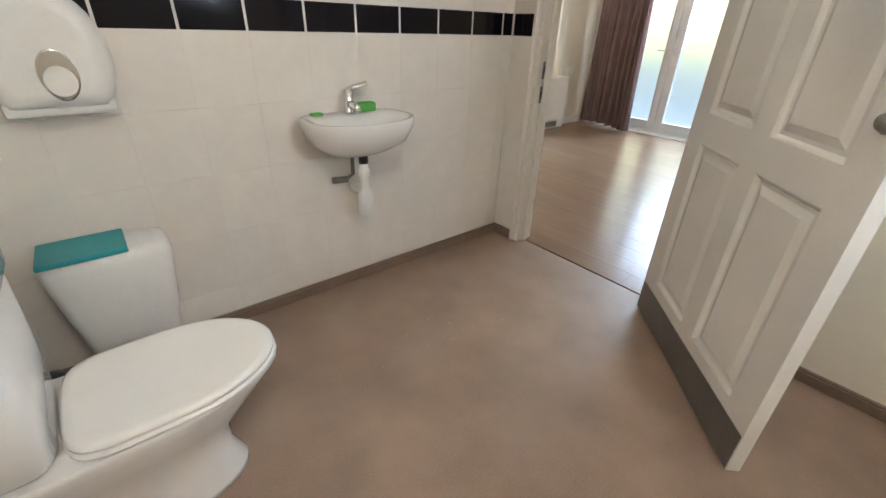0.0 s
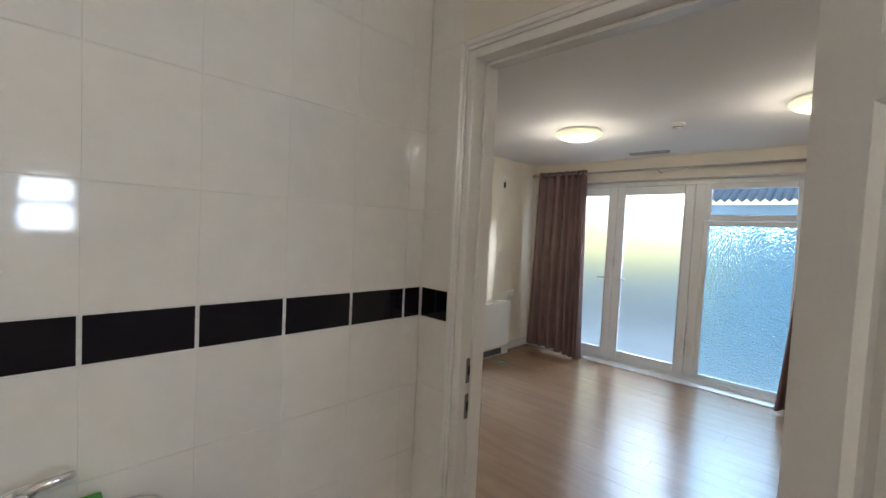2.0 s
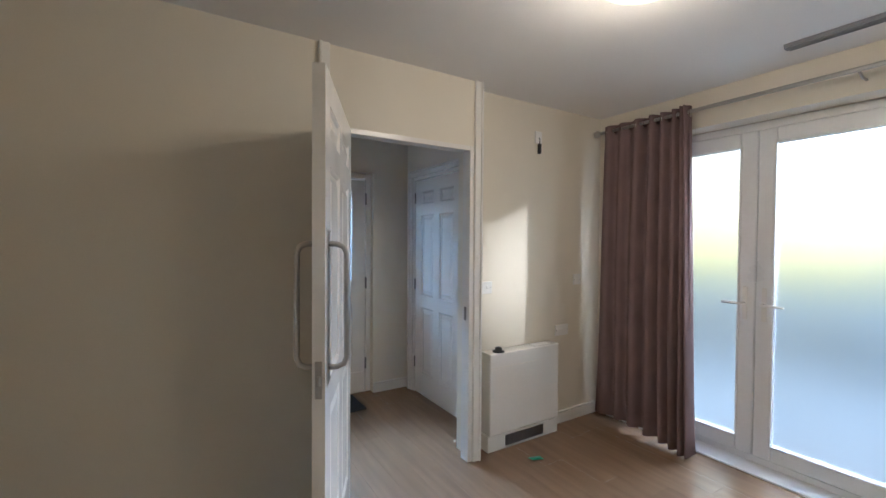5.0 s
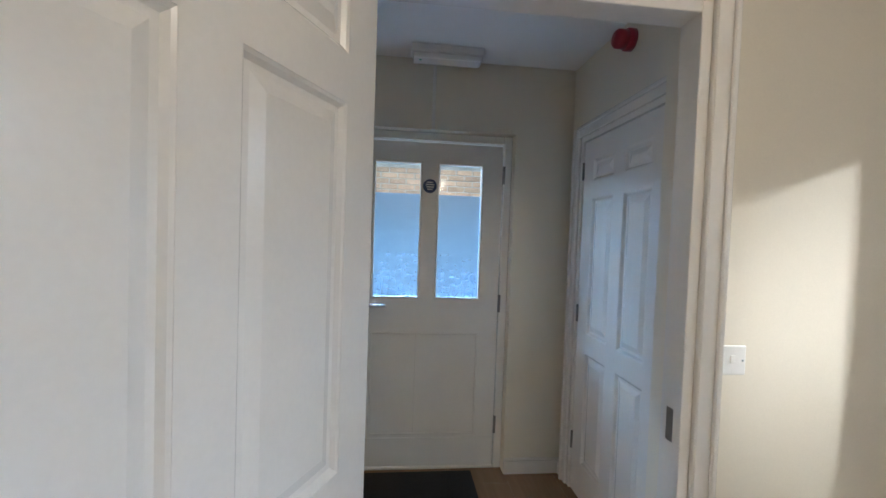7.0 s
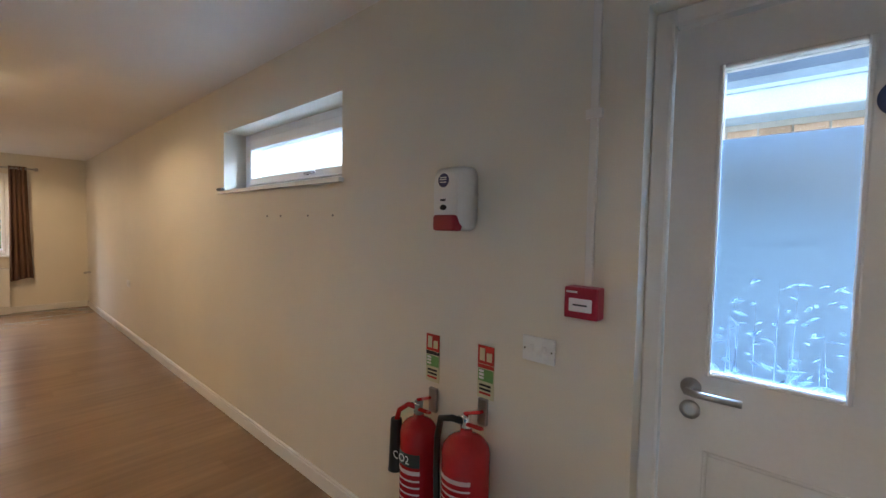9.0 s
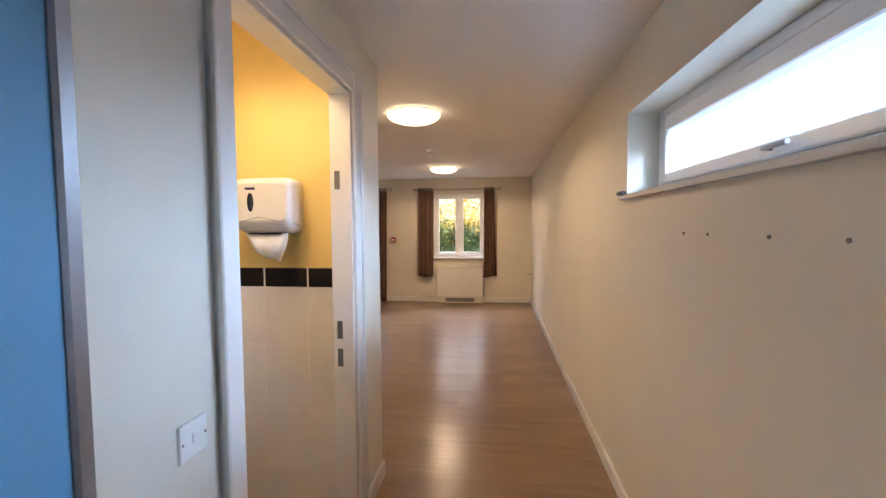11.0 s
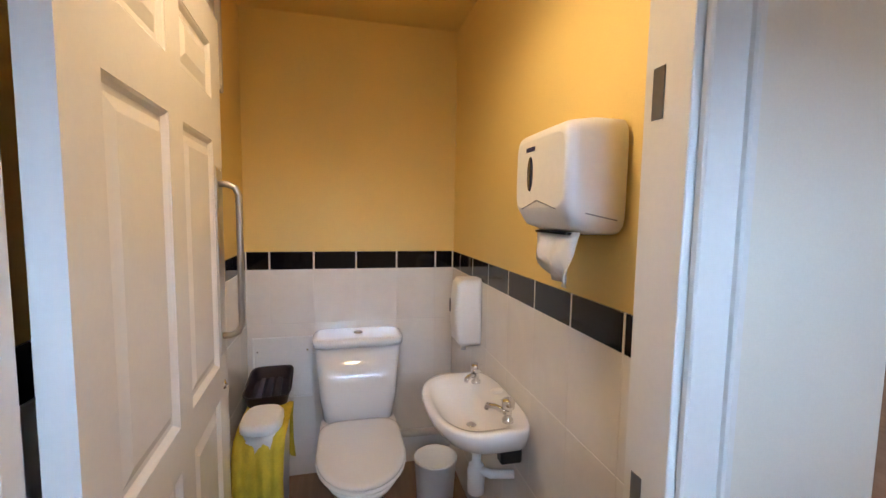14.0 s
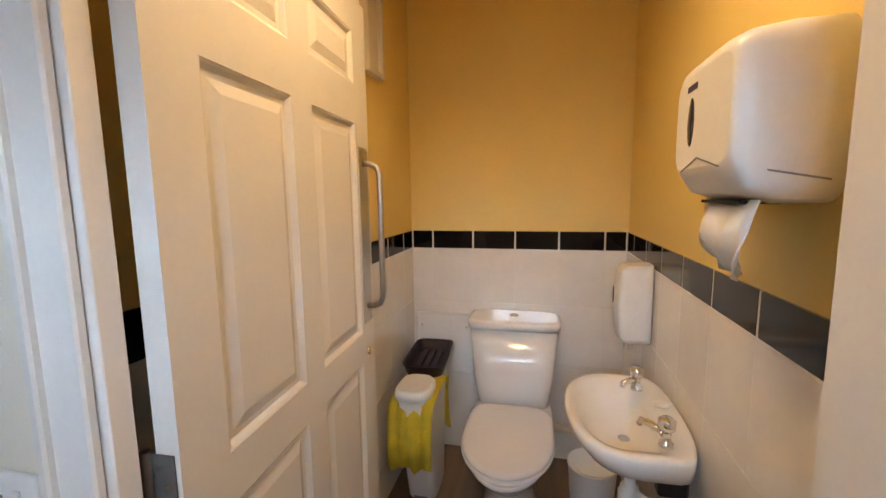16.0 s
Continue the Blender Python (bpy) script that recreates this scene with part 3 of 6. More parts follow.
# small frosted window of the bathroom, seen mirrored in the tiles
bw = thing("window_5", pose(0, 0, 0), "small white framed frosted bathroom window", "window")
bw["kind"] = "structure"
bm = ring(B(), "x", -2.69, -2.63, -1.109, -0.791, 1.401, 1.799, 0.035)
box(bm, -1.074, -0.826, -2.685, -2.635, 1.595, 1.625, 0.004)
part("window_frame", bm, upvc, bw)
for z0, z1 in ((1.436, 1.595), (1.625, 1.764)):
    part("pane", box(B(), -1.074, -0.826, -2.668, -2.66, z0, z1), frost_glass, bw, "frosted glass")

# ---- doors ----
def raised_panel(x0, x1, z0, z1, t):
    """One moulded panel of a leaf, fielded on both faces."""
    bm = B()
    for s in (1, -1):
        rings = []
        for inset, y in ((0.0, t / 2 - 0.001), (0.006, t / 2 - 0.004), (0.014, t / 2 - 0.012), (0.026, t / 2 - 0.012), (0.052, t / 2 - 0.003)):
            rings.append([(x0 + inset, s * y, z0 + inset), (x1 - inset, s * y, z0 + inset), (x1 - inset, s * y, z1 - inset), (x0 + inset, s * y, z1 - inset)])
        loft(bm, rings, cap0=False, cap1=True, smooth=False)
    return bm


def six_panel_leaf(parent, w, h, t=0.044, name="door_leaf", rows=None):
    """A moulded six-panel leaf: x from the hinge, y across, z up."""
    st, mid = 0.115, 0.10
    cols = ((st, (w - mid) / 2), ((w + mid) / 2, w - st))
    k = h / 2.05
    rows = rows or ((0.20 * k, 0.84 * k), (0.95 * k, 1.72 * k), (1.82 * k, h - 0.11))
    bm = B()
    zs = [0, *[v for r in rows for v in r], h]
    for u, v in ((0, st), (w - st, w)):
        box(bm, u, v, -t / 2, t / 2, 0, h)
    box(bm, cols[0][1], cols[1][0], -t / 2, t / 2, 0, h)
    for a, b in zip(zs[::2], zs[1::2]):
        for c0, c1 in cols:
            box(bm, c0, c1, -t / 2, t / 2, a, b)
    leaf = part(name, bm, gloss_white, parent, "white gloss moulded leaf")
    for c0, c1 in cols:
        for z0, z1 in rows:
            part("panel", raised_panel(c0, c1, z0, z1, t), gloss_white, leaf)
    return leaf


def pull(parent, x, z0, z1, side, t=0.044, out=0.065):
    """A round steel pull bar on its plate; side is the face, 1 or -1."""
    y = side * t / 2
    pl = part("push_plate", box(B(), x - 0.038, x + 0.038, *sorted((y, y + side * 0.002)), z0 - 0.06, z1 + 0.055), steel, parent, "brushed steel plate")
    for sx in (-0.03, 0.03):
        for zz in (z0 - 0.05, z1 + 0.045):
            part("screw", tube(B(), [(x + sx, y + side * 0.002, zz), (x + sx, y + side * 0.0035, zz)], 0.004, 8), chrome, pl)
    r = 0.035
    yy = y + side * out
    pts = [(x, y + side * 0.002, z0), (x, yy - side * r, z0), (x, yy - side * r * 0.3, z0 + r * 0.3), (x, yy, z0 + r), (x, yy, z1 - r), (x, yy - side * r * 0.3, z1 - r * 0.3), (x, yy - side * r, z1), (x, y + side * 0.002, z1)]
    part("pull_handle", tube(B(), pts, 0.0105, 14), steel, parent, "brushed steel pull bar")


def hinge_set(parent, x, y, zs):
    for z in zs:
        bm = tube(B(), [(x, y, z - 0.05), (x, y, z + 0.05)], 0.007, 10)
        s = 1 if y < 0 else -1
        box(bm, x - 0.0025, x - 0.0003, *sorted((y, y + s * 0.04)), z - 0.05, z + 0.05)
        box(bm, x - 0.034, x - 0.004, y - 0.0012, y + 0.0012, z - 0.05, z + 0.05)
        part("hinge", bm, dark_steel, parent, "dull steel butt hinge")


def swing(p, q, z=0.008):
    """The pose of a leaf hinged at p whose free edge lies towards q."""
    return pose(p[0], p[1], z, 0, 0, math.degrees(math.atan2(q[1] - p[1], q[0] - p[0])))


# bathroom door, half open into the bathroom
bd = tagged(thing("door_1", swing((-0.035, -1.115), (-0.707 + 0.016, -1.763 - 0.016)), "white six-panel door standing open, steel kick plate", "door"), kind="structure")
leaf = six_panel_leaf(bd, 0.925, 2.13)
part("kick_plate", box(B(), 0.004, 0.921, -0.0245, -0.022, 0.004, 0.155), dark_steel, leaf, "grey metal kick plate")
part("kick_plate", box(B(), 0.004, 0.921, 0.022, 0.0245, 0.004, 0.155), dark_steel, leaf, "grey metal kick plate")
pull(leaf, 0.865, 1.27, 1.80, -1)
pull(leaf, 0.865, 1.27, 1.80, 1)
part("turn_knob", lathe(B(), [(0.026, 0), (0.026, 0.006), (0.018, 0.009), (0.018, 0.02), (0.0, 0.022)], seg=20, cap1=False), steel, leaf, "steel thumb turn", pose(0.875, -0.022, 1.10, 90, 0, 0))
hinge_set(bd, 0.0, 0.024, (0.26, 1.06, 1.9))

# lobby door, standing open into the main room
ld = tagged(thing("door_2", swing((1.728, 1.945), (1.357, 1.14)), "white six-panel door standing open, steel pull bars", "door"), kind="structure")
leaf = six_panel_leaf(ld, 0.885, 2.05)
for s in (1, -1):
    pull(leaf, 0.815, 1.0, 1.44, s)
part("latch_plate", box(B(), 0.885, 0.8865, -0.012, 0.012, 0.91, 1.04, 0.002), steel, leaf, "steel latch plate")
part("latch_bolt", box(B(), 0.886, 0.894, -0.007, 0.007, 0.955, 0.99, 0.003), steel, leaf)
hinge_set(ld, 0.0, -0.024, (0.25, 1.02, 1.84))

# toilet door, open into the toilet
wd = tagged(thing("door_3", swing((-0.186, 1.975), (-0.146, 1.2)), "white six-panel toilet door standing open, steel pull bar", "door"), kind="structure")
leaf = six_panel_leaf(wd, 0.92, 2.17, rows=((0.2, 0.945), (1.052, 1.77), (1.895, 2.06)))
pull(leaf, 0.862, 1.14, 1.642, -1, out=0.06)
part("bolt_release", lathe(B(), [(0.016, 0), (0.016, 0.006), (0.006, 0.008), (0.005, 0.012)], seg=18), chrome, leaf, "round chrome bolt release", pose(0.855, -0.022, 0.975, 90, 0, 0))
for z in (0.26, 1.065, 1.98):
    hg = part("hinge", tube(B(), [(-0.006, 0.036, z - 0.06), (-0.006, 0.036, z + 0.06)], 0.008, 10), dark_steel, wd, "dull steel butt hinge")
    for y0, y1 in ((-0.014, 0.03), (0.042, 0.086)):
        part("hinge_leaf", box(B(), -0.004, -0.0005, y0, y1, z - 0.055, z + 0.055, 0.001), dark_steel, hg)
        for k in (-0.035, 0.0, 0.035):
            part("screw", tube(B(), [(-0.004, (y0 + y1) / 2 + 0.006 * (1 if k else -1), z + k), (-0.0052, (y0 + y1) / 2 + 0.006 * (1 if k else -1), z + k)], 0.0045, 8), chrome, hg)

# cupboard door in the lobby, shut
cd = tagged(thing("door_4", pose(2.888, 3.285, 0.008, 0, 0, -90), "white six-panel cupboard door, shut", "door"), kind="structure")
leaf = six_panel_leaf(cd, 0.78, 2.015)
hinge_set(cd, 0.0, -0.026, (0.285, 1.034, 1.853))
part("strike", box(B(), 0.775, 0.782, -0.03, -0.022, 0.95, 1.07, 0.002), steel, leaf)

for nm, m, z in (("strike_plate", pose(0.045, -0.2215, 1.06), 0), ("strike_plate", pose(0.045, -0.2215, 0.93), 0), ("strike_plate", pose(2.5495, 1.985, 0.98, 0, 0, 90), 0), ("strike_plate", pose(-1.088, 1.972, 1.04, 0, 0, -90), 0), ("strike_plate", pose(-1.088, 1.972, 0.90, 0, 0, -90), 0), ("strike_plate", pose(-1.088, 1.972, 1.78, 0, 0, -90), 0)):
    o = solid(nm, box(B(), -0.014, 0.014, -0.002, 0.0, -0.045, 0.045, 0.0008), dark_steel, "small steel strike plate let into the door lining", "strike plate", "strike plates")
    o.matrix_basis = m
    part("slot", box(B(), -0.006, 0.006, -0.0028, -0.0018, -0.018, 0.018), dark_gap, o)

# entrance door
XY = 3.53
xd = tagged(thing("door_5", pose(0, 0, 0), "white entrance door with two frosted lights", "door"), kind="structure")
bm = ring(B(), "x", XY - 0.02, XY + 0.08, 1.491, 2.499, 0.0, HEAD_X - 0.001, 0.05, 0.006, 0.02)
part("door_frame", bm, gloss_white, xd, "white door frame")
X0, X1, ZT = 1.545, 2.445, 2.03
g1, g2, gz0, gz1 = (1.662, 1.935), (2.05, 2.315), 1.08, 1.90
bm = B()
for u, v in ((X0, g1[0]), (g1[1], g2[0]), (g2[1], X1)):
    box(bm, u, v, XY, XY + 0.045, 0.012, ZT)
for g in (g1, g2):
    box(bm, *g, XY, XY + 0.045, gz1, ZT)
    box(bm, *g, XY, XY + 0.045, 0.85, gz0)
    box(bm, *g, XY, XY + 0.045, 0.012, 0.22)
    box(bm, *g, XY + 0.012, XY + 0.033, 0.22, 0.85)
box(bm, g1[1], g2[0], XY - 0.0005, XY + 0.001, 0.85, gz0)
xl = part("door_leaf", bm, gloss_white, xd, "white painted timber leaf")
part("lower_panel", ring(B(), "x", XY - 0.004, XY + 0.004, 1.655, 2.325, 0.215, 0.858, 0.012, 0.003), gloss_white, xl)
part("kick_board", box(B(), 1.55, 2.44, XY - 0.008, XY, 0.015, 0.20, 0.004), gloss_white, xl)
for g in (g1, g2):
    part("glazing_bead", ring(B(), "x", XY - 0.006, XY + 0.003, g[0] - 0.012, g[1] + 0.012, gz0 - 0.012, gz1 + 0.012, 0.014, 0.004), gloss_white, xl)
    pane("pane", xl, g[0], g[1], XY + 0.018, XY + 0.026, gz0, 1.715, film_glass, "glass with frosted film")
    pane("pane", xl, g[0], g[1], XY + 0.018, XY + 0.026, 1.717, gz1, clear_glass, "clear glass above the film")
h = part("door_handle", lathe(B(), [(0.026, 0), (0.026, 0.008), (0.01, 0.01), (0.01, 0.04)], seg=20), steel, xl, "steel lever on a round rose", pose(1.62, XY, 1.03, 90, 0, 0))
part("lever", tube(B(), [(1.62, XY - 0.035, 1.03), (1.62, XY - 0.055, 1.03), (1.635, XY - 0.06, 1.03), (1.745, XY - 0.055, 1.03)], 0.0095, 10), steel, xl)
part("lock_rose", lathe(B(), [(0.026, 0), (0.026, 0.007), (0.012, 0.009)], seg=20), steel, xl, "", pose(1.62, XY, 0.965, 90, 0, 0))
for z in (0.28, 1.05, 1.85):
    part("hinge", tube(B(), [(2.452, XY - 0.012, z - 0.055), (2.452, XY - 0.012, z + 0.055)], 0.010, 10), dark_steel, xd)
sg = part("door_sign", lathe(B(), [(0.043, 0), (0.043, 0.002)], seg=28), blue_sign, xl, "round blue mandatory sign", pose(1.993, XY, 1.765, 90, 0, 0))
for k, wd_ in enumerate((0.04, 0.05, 0.046, 0.03)):
    part("print_bar", box(B(), 1.993 - wd_ / 2, 1.993 + wd_ / 2, XY - 0.0032, XY - 0.0022, 1.785 - k * 0.014, 1.791 - k * 0.014), paper, xl)
# etched reeds and leaves along the foot of both lights
rnd = random.Random(5)
etched = bpy.data.materials.new("etched_leaf_film")
etched.use_nodes = True
_tr = etched.node_tree.nodes.new("ShaderNodeBsdfTranslucent")
_tr.inputs[0].default_value = (0.16, 0.22, 0.31, 1)
etched.node_tree.links.new(_tr.outputs[0], etched.node_tree.nodes["Material Output"].inputs[0])
for g in (g1, g2):
    bm = B()
    for k in range(70):
        x = rnd.uniform(g[0] + 0.012, g[1] - 0.012)
        z = gz0 + 0.01 + (rnd.random() ** 1.7) * 0.26
        ln, wdt, an = rnd.uniform(0.006, 0.019), rnd.uniform(0.002, 0.005), rnd.uniform(-0.9, 0.9)
        ux, uz = math.sin(an), math.cos(an)
        pts = [(-ln, 0), (0, -wdt), (ln, 0), (0, wdt)]
        vs = []
        for a, b_ in pts:
            px, pz = x + a * uz + b_ * ux, z + a * ux - b_ * uz
            vs.append(bm.verts.new((min(max(px, g[0] + 0.003), g[1] - 0.003), XY + 0.0165, pz)))
        bm.faces.new(vs)
    for k in range(12):
        x = rnd.uniform(g[0] + 0.02, g[1] - 0.02)
        hh = rnd.uniform(0.08, 0.3)
        vs = [bm.verts.new(p) for p in ((x - 0.0012, XY + 0.0163, gz0 + 0.004), (x + 0.0012, XY + 0.0163, gz0 + 0.004), (x + 0.013 * rnd.uniform(-1, 1), XY + 0.0163, gz0 + hh))]
        bm.faces.new(vs)
    part("etched_pattern", bm, etched, xl, "pale etched leaves and stems")

# ---- main room ----
def ceiling_lamp(x, y, material, group, label, r=0.2):
    t = thing("ceiling_light", pose(x, y, CEIL), label, "ceiling light", group)
    part("base", lathe(B(), [(r * 0.93, 0.0), (r * 0.96, -0.022), (r * 0.9, -0.026)], seg=40), plastic, t, "white plastic base ring")
    prof = [(r * math.cos(a), -0.022 - 0.07 * math.sin(a)) for a in (k * math.pi / 2 / 9 for k in range(10))]
    prof[-1] = (0.004, prof[-1][1])
    part("diffuser", lathe(B(), prof, seg=40), material, t, "lit opal glass dish")
    for o in t.children:
        o.visible_shadow = False
    return t


ceiling_lamp(2.45, 0.66, diffuser, "ceiling lights", "round opal ceiling light, dimly lit")
ceiling_lamp(2.45, -1.0, diffuser, "ceiling lights", "round opal ceiling light, dimly lit")
ceiling_lamp(-2.62, 2.06, diffuser_hall, "hall ceiling lights", "round opal ceiling light, lit warm", 0.22)
ceiling_lamp(-6.0, 1.9, diffuser_hall, "hall ceiling lights", "round opal ceiling light, lit warm", 0.22)


def detector(x, y, group):
    t = thing("smoke_detector", pose(x, y, CEIL), "white domed smoke detector on the ceiling", "smoke detector", group)
    part("base", lathe(B(), [(0.052, 0), (0.052, -0.014), (0.046, -0.018)], seg=28), plastic, t)
    part("sensor", lathe(B(), [(0.036, -0.018), (0.036, -0.03), (0.032, -0.045), (0.02, -0.052), (0.0, -0.053)], seg=28, cap1=False), plastic, t)
    part("slot_ring", lathe(B(), [(0.0365, -0.031), (0.0365, -0.037)], seg=28, cap0=False, cap1=False), black_plastic, t)
    return t


detector(2.62, -0.1, "smoke detectors")
detector(-4.37, 1.93, "smoke detectors")

vt = thing("ceiling_vent", pose(3.68, 0.47, CEIL), "slim grey air vent on the ceiling by the garden doors", "vent")
part("frame", ring(B(), "x", -0.04, 0.0, -0.2, 0.2, -0.02, 0.0, 0.006, 0.002), alu, vt, "", pose(0, 0, 0, 0, 0, 90) @ pose(0, 0.02, 0))
part("backing", box(B(), -0.035, 0.035, -0.195, 0.195, -0.012, 0.0), alu, vt)
for k in range(4):
    part("slat", box(B(), -0.028 + k * 0.018, -0.02 + k * 0.018, -0.19, 0.19, -0.02, -0.012), alu, vt)

sp = thing("emergency_light", pose(-4.79, 0.47, CEIL), "pale slim emergency light on the hall ceiling", "emergency light")
part("body", box(B(), -0.07, 0.07, -0.17, 0.17, -0.05, 0, 0.012, 2), plastic, sp)
part("diffuser", box(B(), -0.06, 0.06, -0.16, 0.16, -0.062, -0.05, 0.006, 2), ceramic, sp)
cv = thing("emergency_light", pose(-7.50, -0.42, 2.36), "small white emergency sign light above the garden doors", "emergency light")
part("body", box(B(), -0.04, 0.04, -0.15, 0.15, -0.05, 0.05, 0.012, 2), plastic, cv)
part("cover", box(B(), 0.04, 0.05, -0.14, 0.14, -0.04, 0.04, 0.004), ceramic, cv)


def heater(m, w, h, d, label, grille=0.62):
    """A flat electric convector with a plinth and a floor grille: x along the wall, y out of it."""
    t = thing("radiator", m, label, "radiator")
    part("casing", box(B(), 0, w, 0, d, 0.115, h, 0.012, 3), gloss_white, t, "white enamelled casing")
    part("plinth", box(B(), -0.006, w + 0.006, 0.0, d - 0.012, 0.0, 0.112, 0.004), gloss_white, t, "white plinth")
    g0, g1 = w * (0.5 - grille / 2), w * (0.5 + grille / 2)
    part("grille_back", box(B(), g0, g1, d - 0.012, d - 0.008, 0.022, 0.095), dark_steel, t)
    n = int((g1 - g0) / 0.012)
    for k in range(n):
        x = g0 + (k + 0.5) * (g1 - g0) / n
        part("slat", box(B(), x - 0.0022, x + 0.0022, d - 0.008, d - 0.003, 0.024, 0.093), alu, t)
    part("seam", box(B(), 0.004, w - 0.004, d - 0.001, d + 0.001, h - 0.1, h - 0.098), cream, t)
    return t


rd = heater(pose(3.40, 2.066, 0, 0, 0, 180), 0.66, 0.685, 0.115, "white electric storage heater against the cream wall", 0.55)
kn = solid("thermostat_knob", lathe(B(), [(0.042, 0), (0.042, 0.008), (0.026, 0.012), (0.024, 0.032), (0.0, 0.034)], (2.84, 1.99, 0.685), 24, cap1=False), black_plastic, "dark grey round knob on top of the heater", "knob")
pb = solid("paper_note", box(B(), 3.18, 3.33, 1.975, 2.04, 0.6855, 0.689, 0.001), paper, "small folded card lying on the heater", "card")
wh = heater(pose(-7.545, 2.50, 0, 0, 0, -90), 0.93, 0.715, 0.12, "cream electric heater under the hall window", 0.62)


def curtain(name, axis, t, a0, a1, b0, b1, z0, z1, folds, depth, material, label, group, seed, gather=1.0):
    """A pleated curtain hanging along an axis: a0..a1 at the top, b0..b1 at the foot."""
    rr = random.Random(seed)
    ph = [rr.uniform(-0.5, 0.5) for _ in range(40)]
    nu, nv = folds * 10 + 1, 22
    bm = B()
    grid = []
    for j in range(nv):
        v = j / (nv - 1)
        row = []
        for i in range(nu):
            u = i / (nu - 1)
            k = u * folds
            uu = u ** gather + 0.012 * math.sin(k * 2.1 + v * 2 + ph[3])
            a = (a0 + (a1 - a0) * uu) * (1 - v ** 1.5) + (b0 + (b1 - b0) * uu) * v ** 1.5
            amp = depth * (1.3 - 0.75 * u if gather > 1 else 1) * (0.75 + 0.35 * v) * (0.7 + 0.5 * math.sin(k * 0.9 + ph[1] * 6) ** 2)
            w = amp * math.sin(2 * math.pi * k + ph[int(k) % 20] * 0.8 + 0.5 * v * ph[int(k + 5) % 20])
            w += 0.012 * math.sin(v * 5 + ph[2] * 5 + u * 4)
            z = z1 + (z0 - z1) * v + (0.02 * math.sin(u * 5 + ph[5] * 6) * v if v > 0.9 else 0)
            row.append(bm.verts.new((a, t + w, z) if axis == "x" else (t + w, a, z)))
        grid.append(row)
    for r0, r1 in zip(grid, grid[1:]):
        for i in range(nu - 1):
            bm.faces.new((r0[i], r0[i + 1], r1[i + 1], r1[i])).smooth = True
    th = thing(name, pose(0, 0, 0), label, "curtain", group)
    ob = part("cloth", bm, material, th)
    md = ob.modifiers.new("thick", "SOLIDIFY")
    md.thickness = 0.004
    bm = B()
    for i in range(folds * 2):
        u = (i + 0.5) / (folds * 2)
        a = a0 + (a1 - a0) * u ** gather
        bm2 = tube(B(), [((a, t, z1 - 0.05) if axis == "x" else (t, a, z1 - 0.05)), ((a + 0.006, t, z1 - 0.05) if axis == "x" else (t, a + 0.006, z1 - 0.05))], 0.026, 14)
        part("eyelet", bm2, chrome, th)
    bm.free()
    return th


def curtain_rod(axis, t, a0, a1, z, label, wall_t, r=0.0125):
    th = thing("curtain_rod", pose(0, 0, 0), label, "curtain rod")
    f = (lambda a, tt, zz: (a, tt, zz)) if axis == "x" else (lambda a, tt, zz: (tt, a, zz))
    part("rod", tube(B(), [f(a0, t, z), f(a1, t, z)], r, 12), steel, th)
    for e, s in ((a0, -1), (a1, 1)):
        part("finial", tube(B(), [f(e, t, z), f(e + s * 0.01, t, z), f(e + s * 0.02, t, z), f(e + s * 0.045, t, z), f(e + s * 0.055, t, z)], [0.014, 0.018, 0.028, 0.026, 0.01], 14), steel, th)
    for a in (a0 + 0.12, (a0 + a1) / 2, a1 - 0.12):
        part("bracket", tube(B(), [f(a, wall_t, z - 0.03), f(a, (wall_t + t) / 2, z - 0.03), f(a, t, z - 0.012)], 0.007, 8), steel, th)
    return th


curtain_rod("y", 3.88, -1.12, 1.98, 2.345, "brushed steel curtain pole over the garden doors", 4.0)
curtain("curtain", "y", 3.88, 1.26, 1.93, 1.20, 1.99, 0.035, 2.385, 8, 0.05, cloth, "floor-length mauve-brown eyelet curtain beside the heater", "main room curtains", 3, 1.7)
curtain("curtain", "y", 3.88, -1.07, -0.86, -1.12, -0.74, 0.035, 2.385, 5, 0.042, cloth, "floor-length mauve-brown eyelet curtain by the red bin", "main room curtains", 8)

bn = thing("waste_bin", pose(3.80, -1.0, 0), "red plastic waste bin with cut-out handles", "waste bin")
rings = []
for r, z in ((0.085, 0.0), (0.09, 0.006), (0.125, 0.29), (0.131, 0.295), (0.131, 0.305), (0.123, 0.303), (0.088, 0.012)):
    rings.append([(x * r / 0.1 * 1.15, y * r / 0.1 * 0.95, z) for x, y in outline(0.2, 0.2, 32, 2.6)])
part("tub", loft(B(), rings), red_plastic, bn)
for s in (1, -1):
    part("handle_slot", box(B(), -0.045, 0.045, s * 0.1175 - 0.0025, s * 0.1175 + 0.0025, 0.245, 0.27, 0.002), black_plastic, bn, "dark handle cut-out")

hk = thing("wall_hook", pose(3.27, 2.07, 2.25), "white junction plate with a black hanging sensor", "alarm sensor")
part("plate", box(B(), -0.035, 0.035, -0.012, 0, -0.045, 0.045, 0.004), plastic, hk)
part("cord", tube(B(), [(0, -0.012, 0.0), (0, -0.022, -0.02), (0, -0.022, -0.05)], 0.003, 8), black_plastic, hk)
part("hook", box(B(), -0.012, 0.012, -0.03, -0.008, -0.125, -0.05, 0.006, 2), black_plastic, hk, "black plastic sensor body")


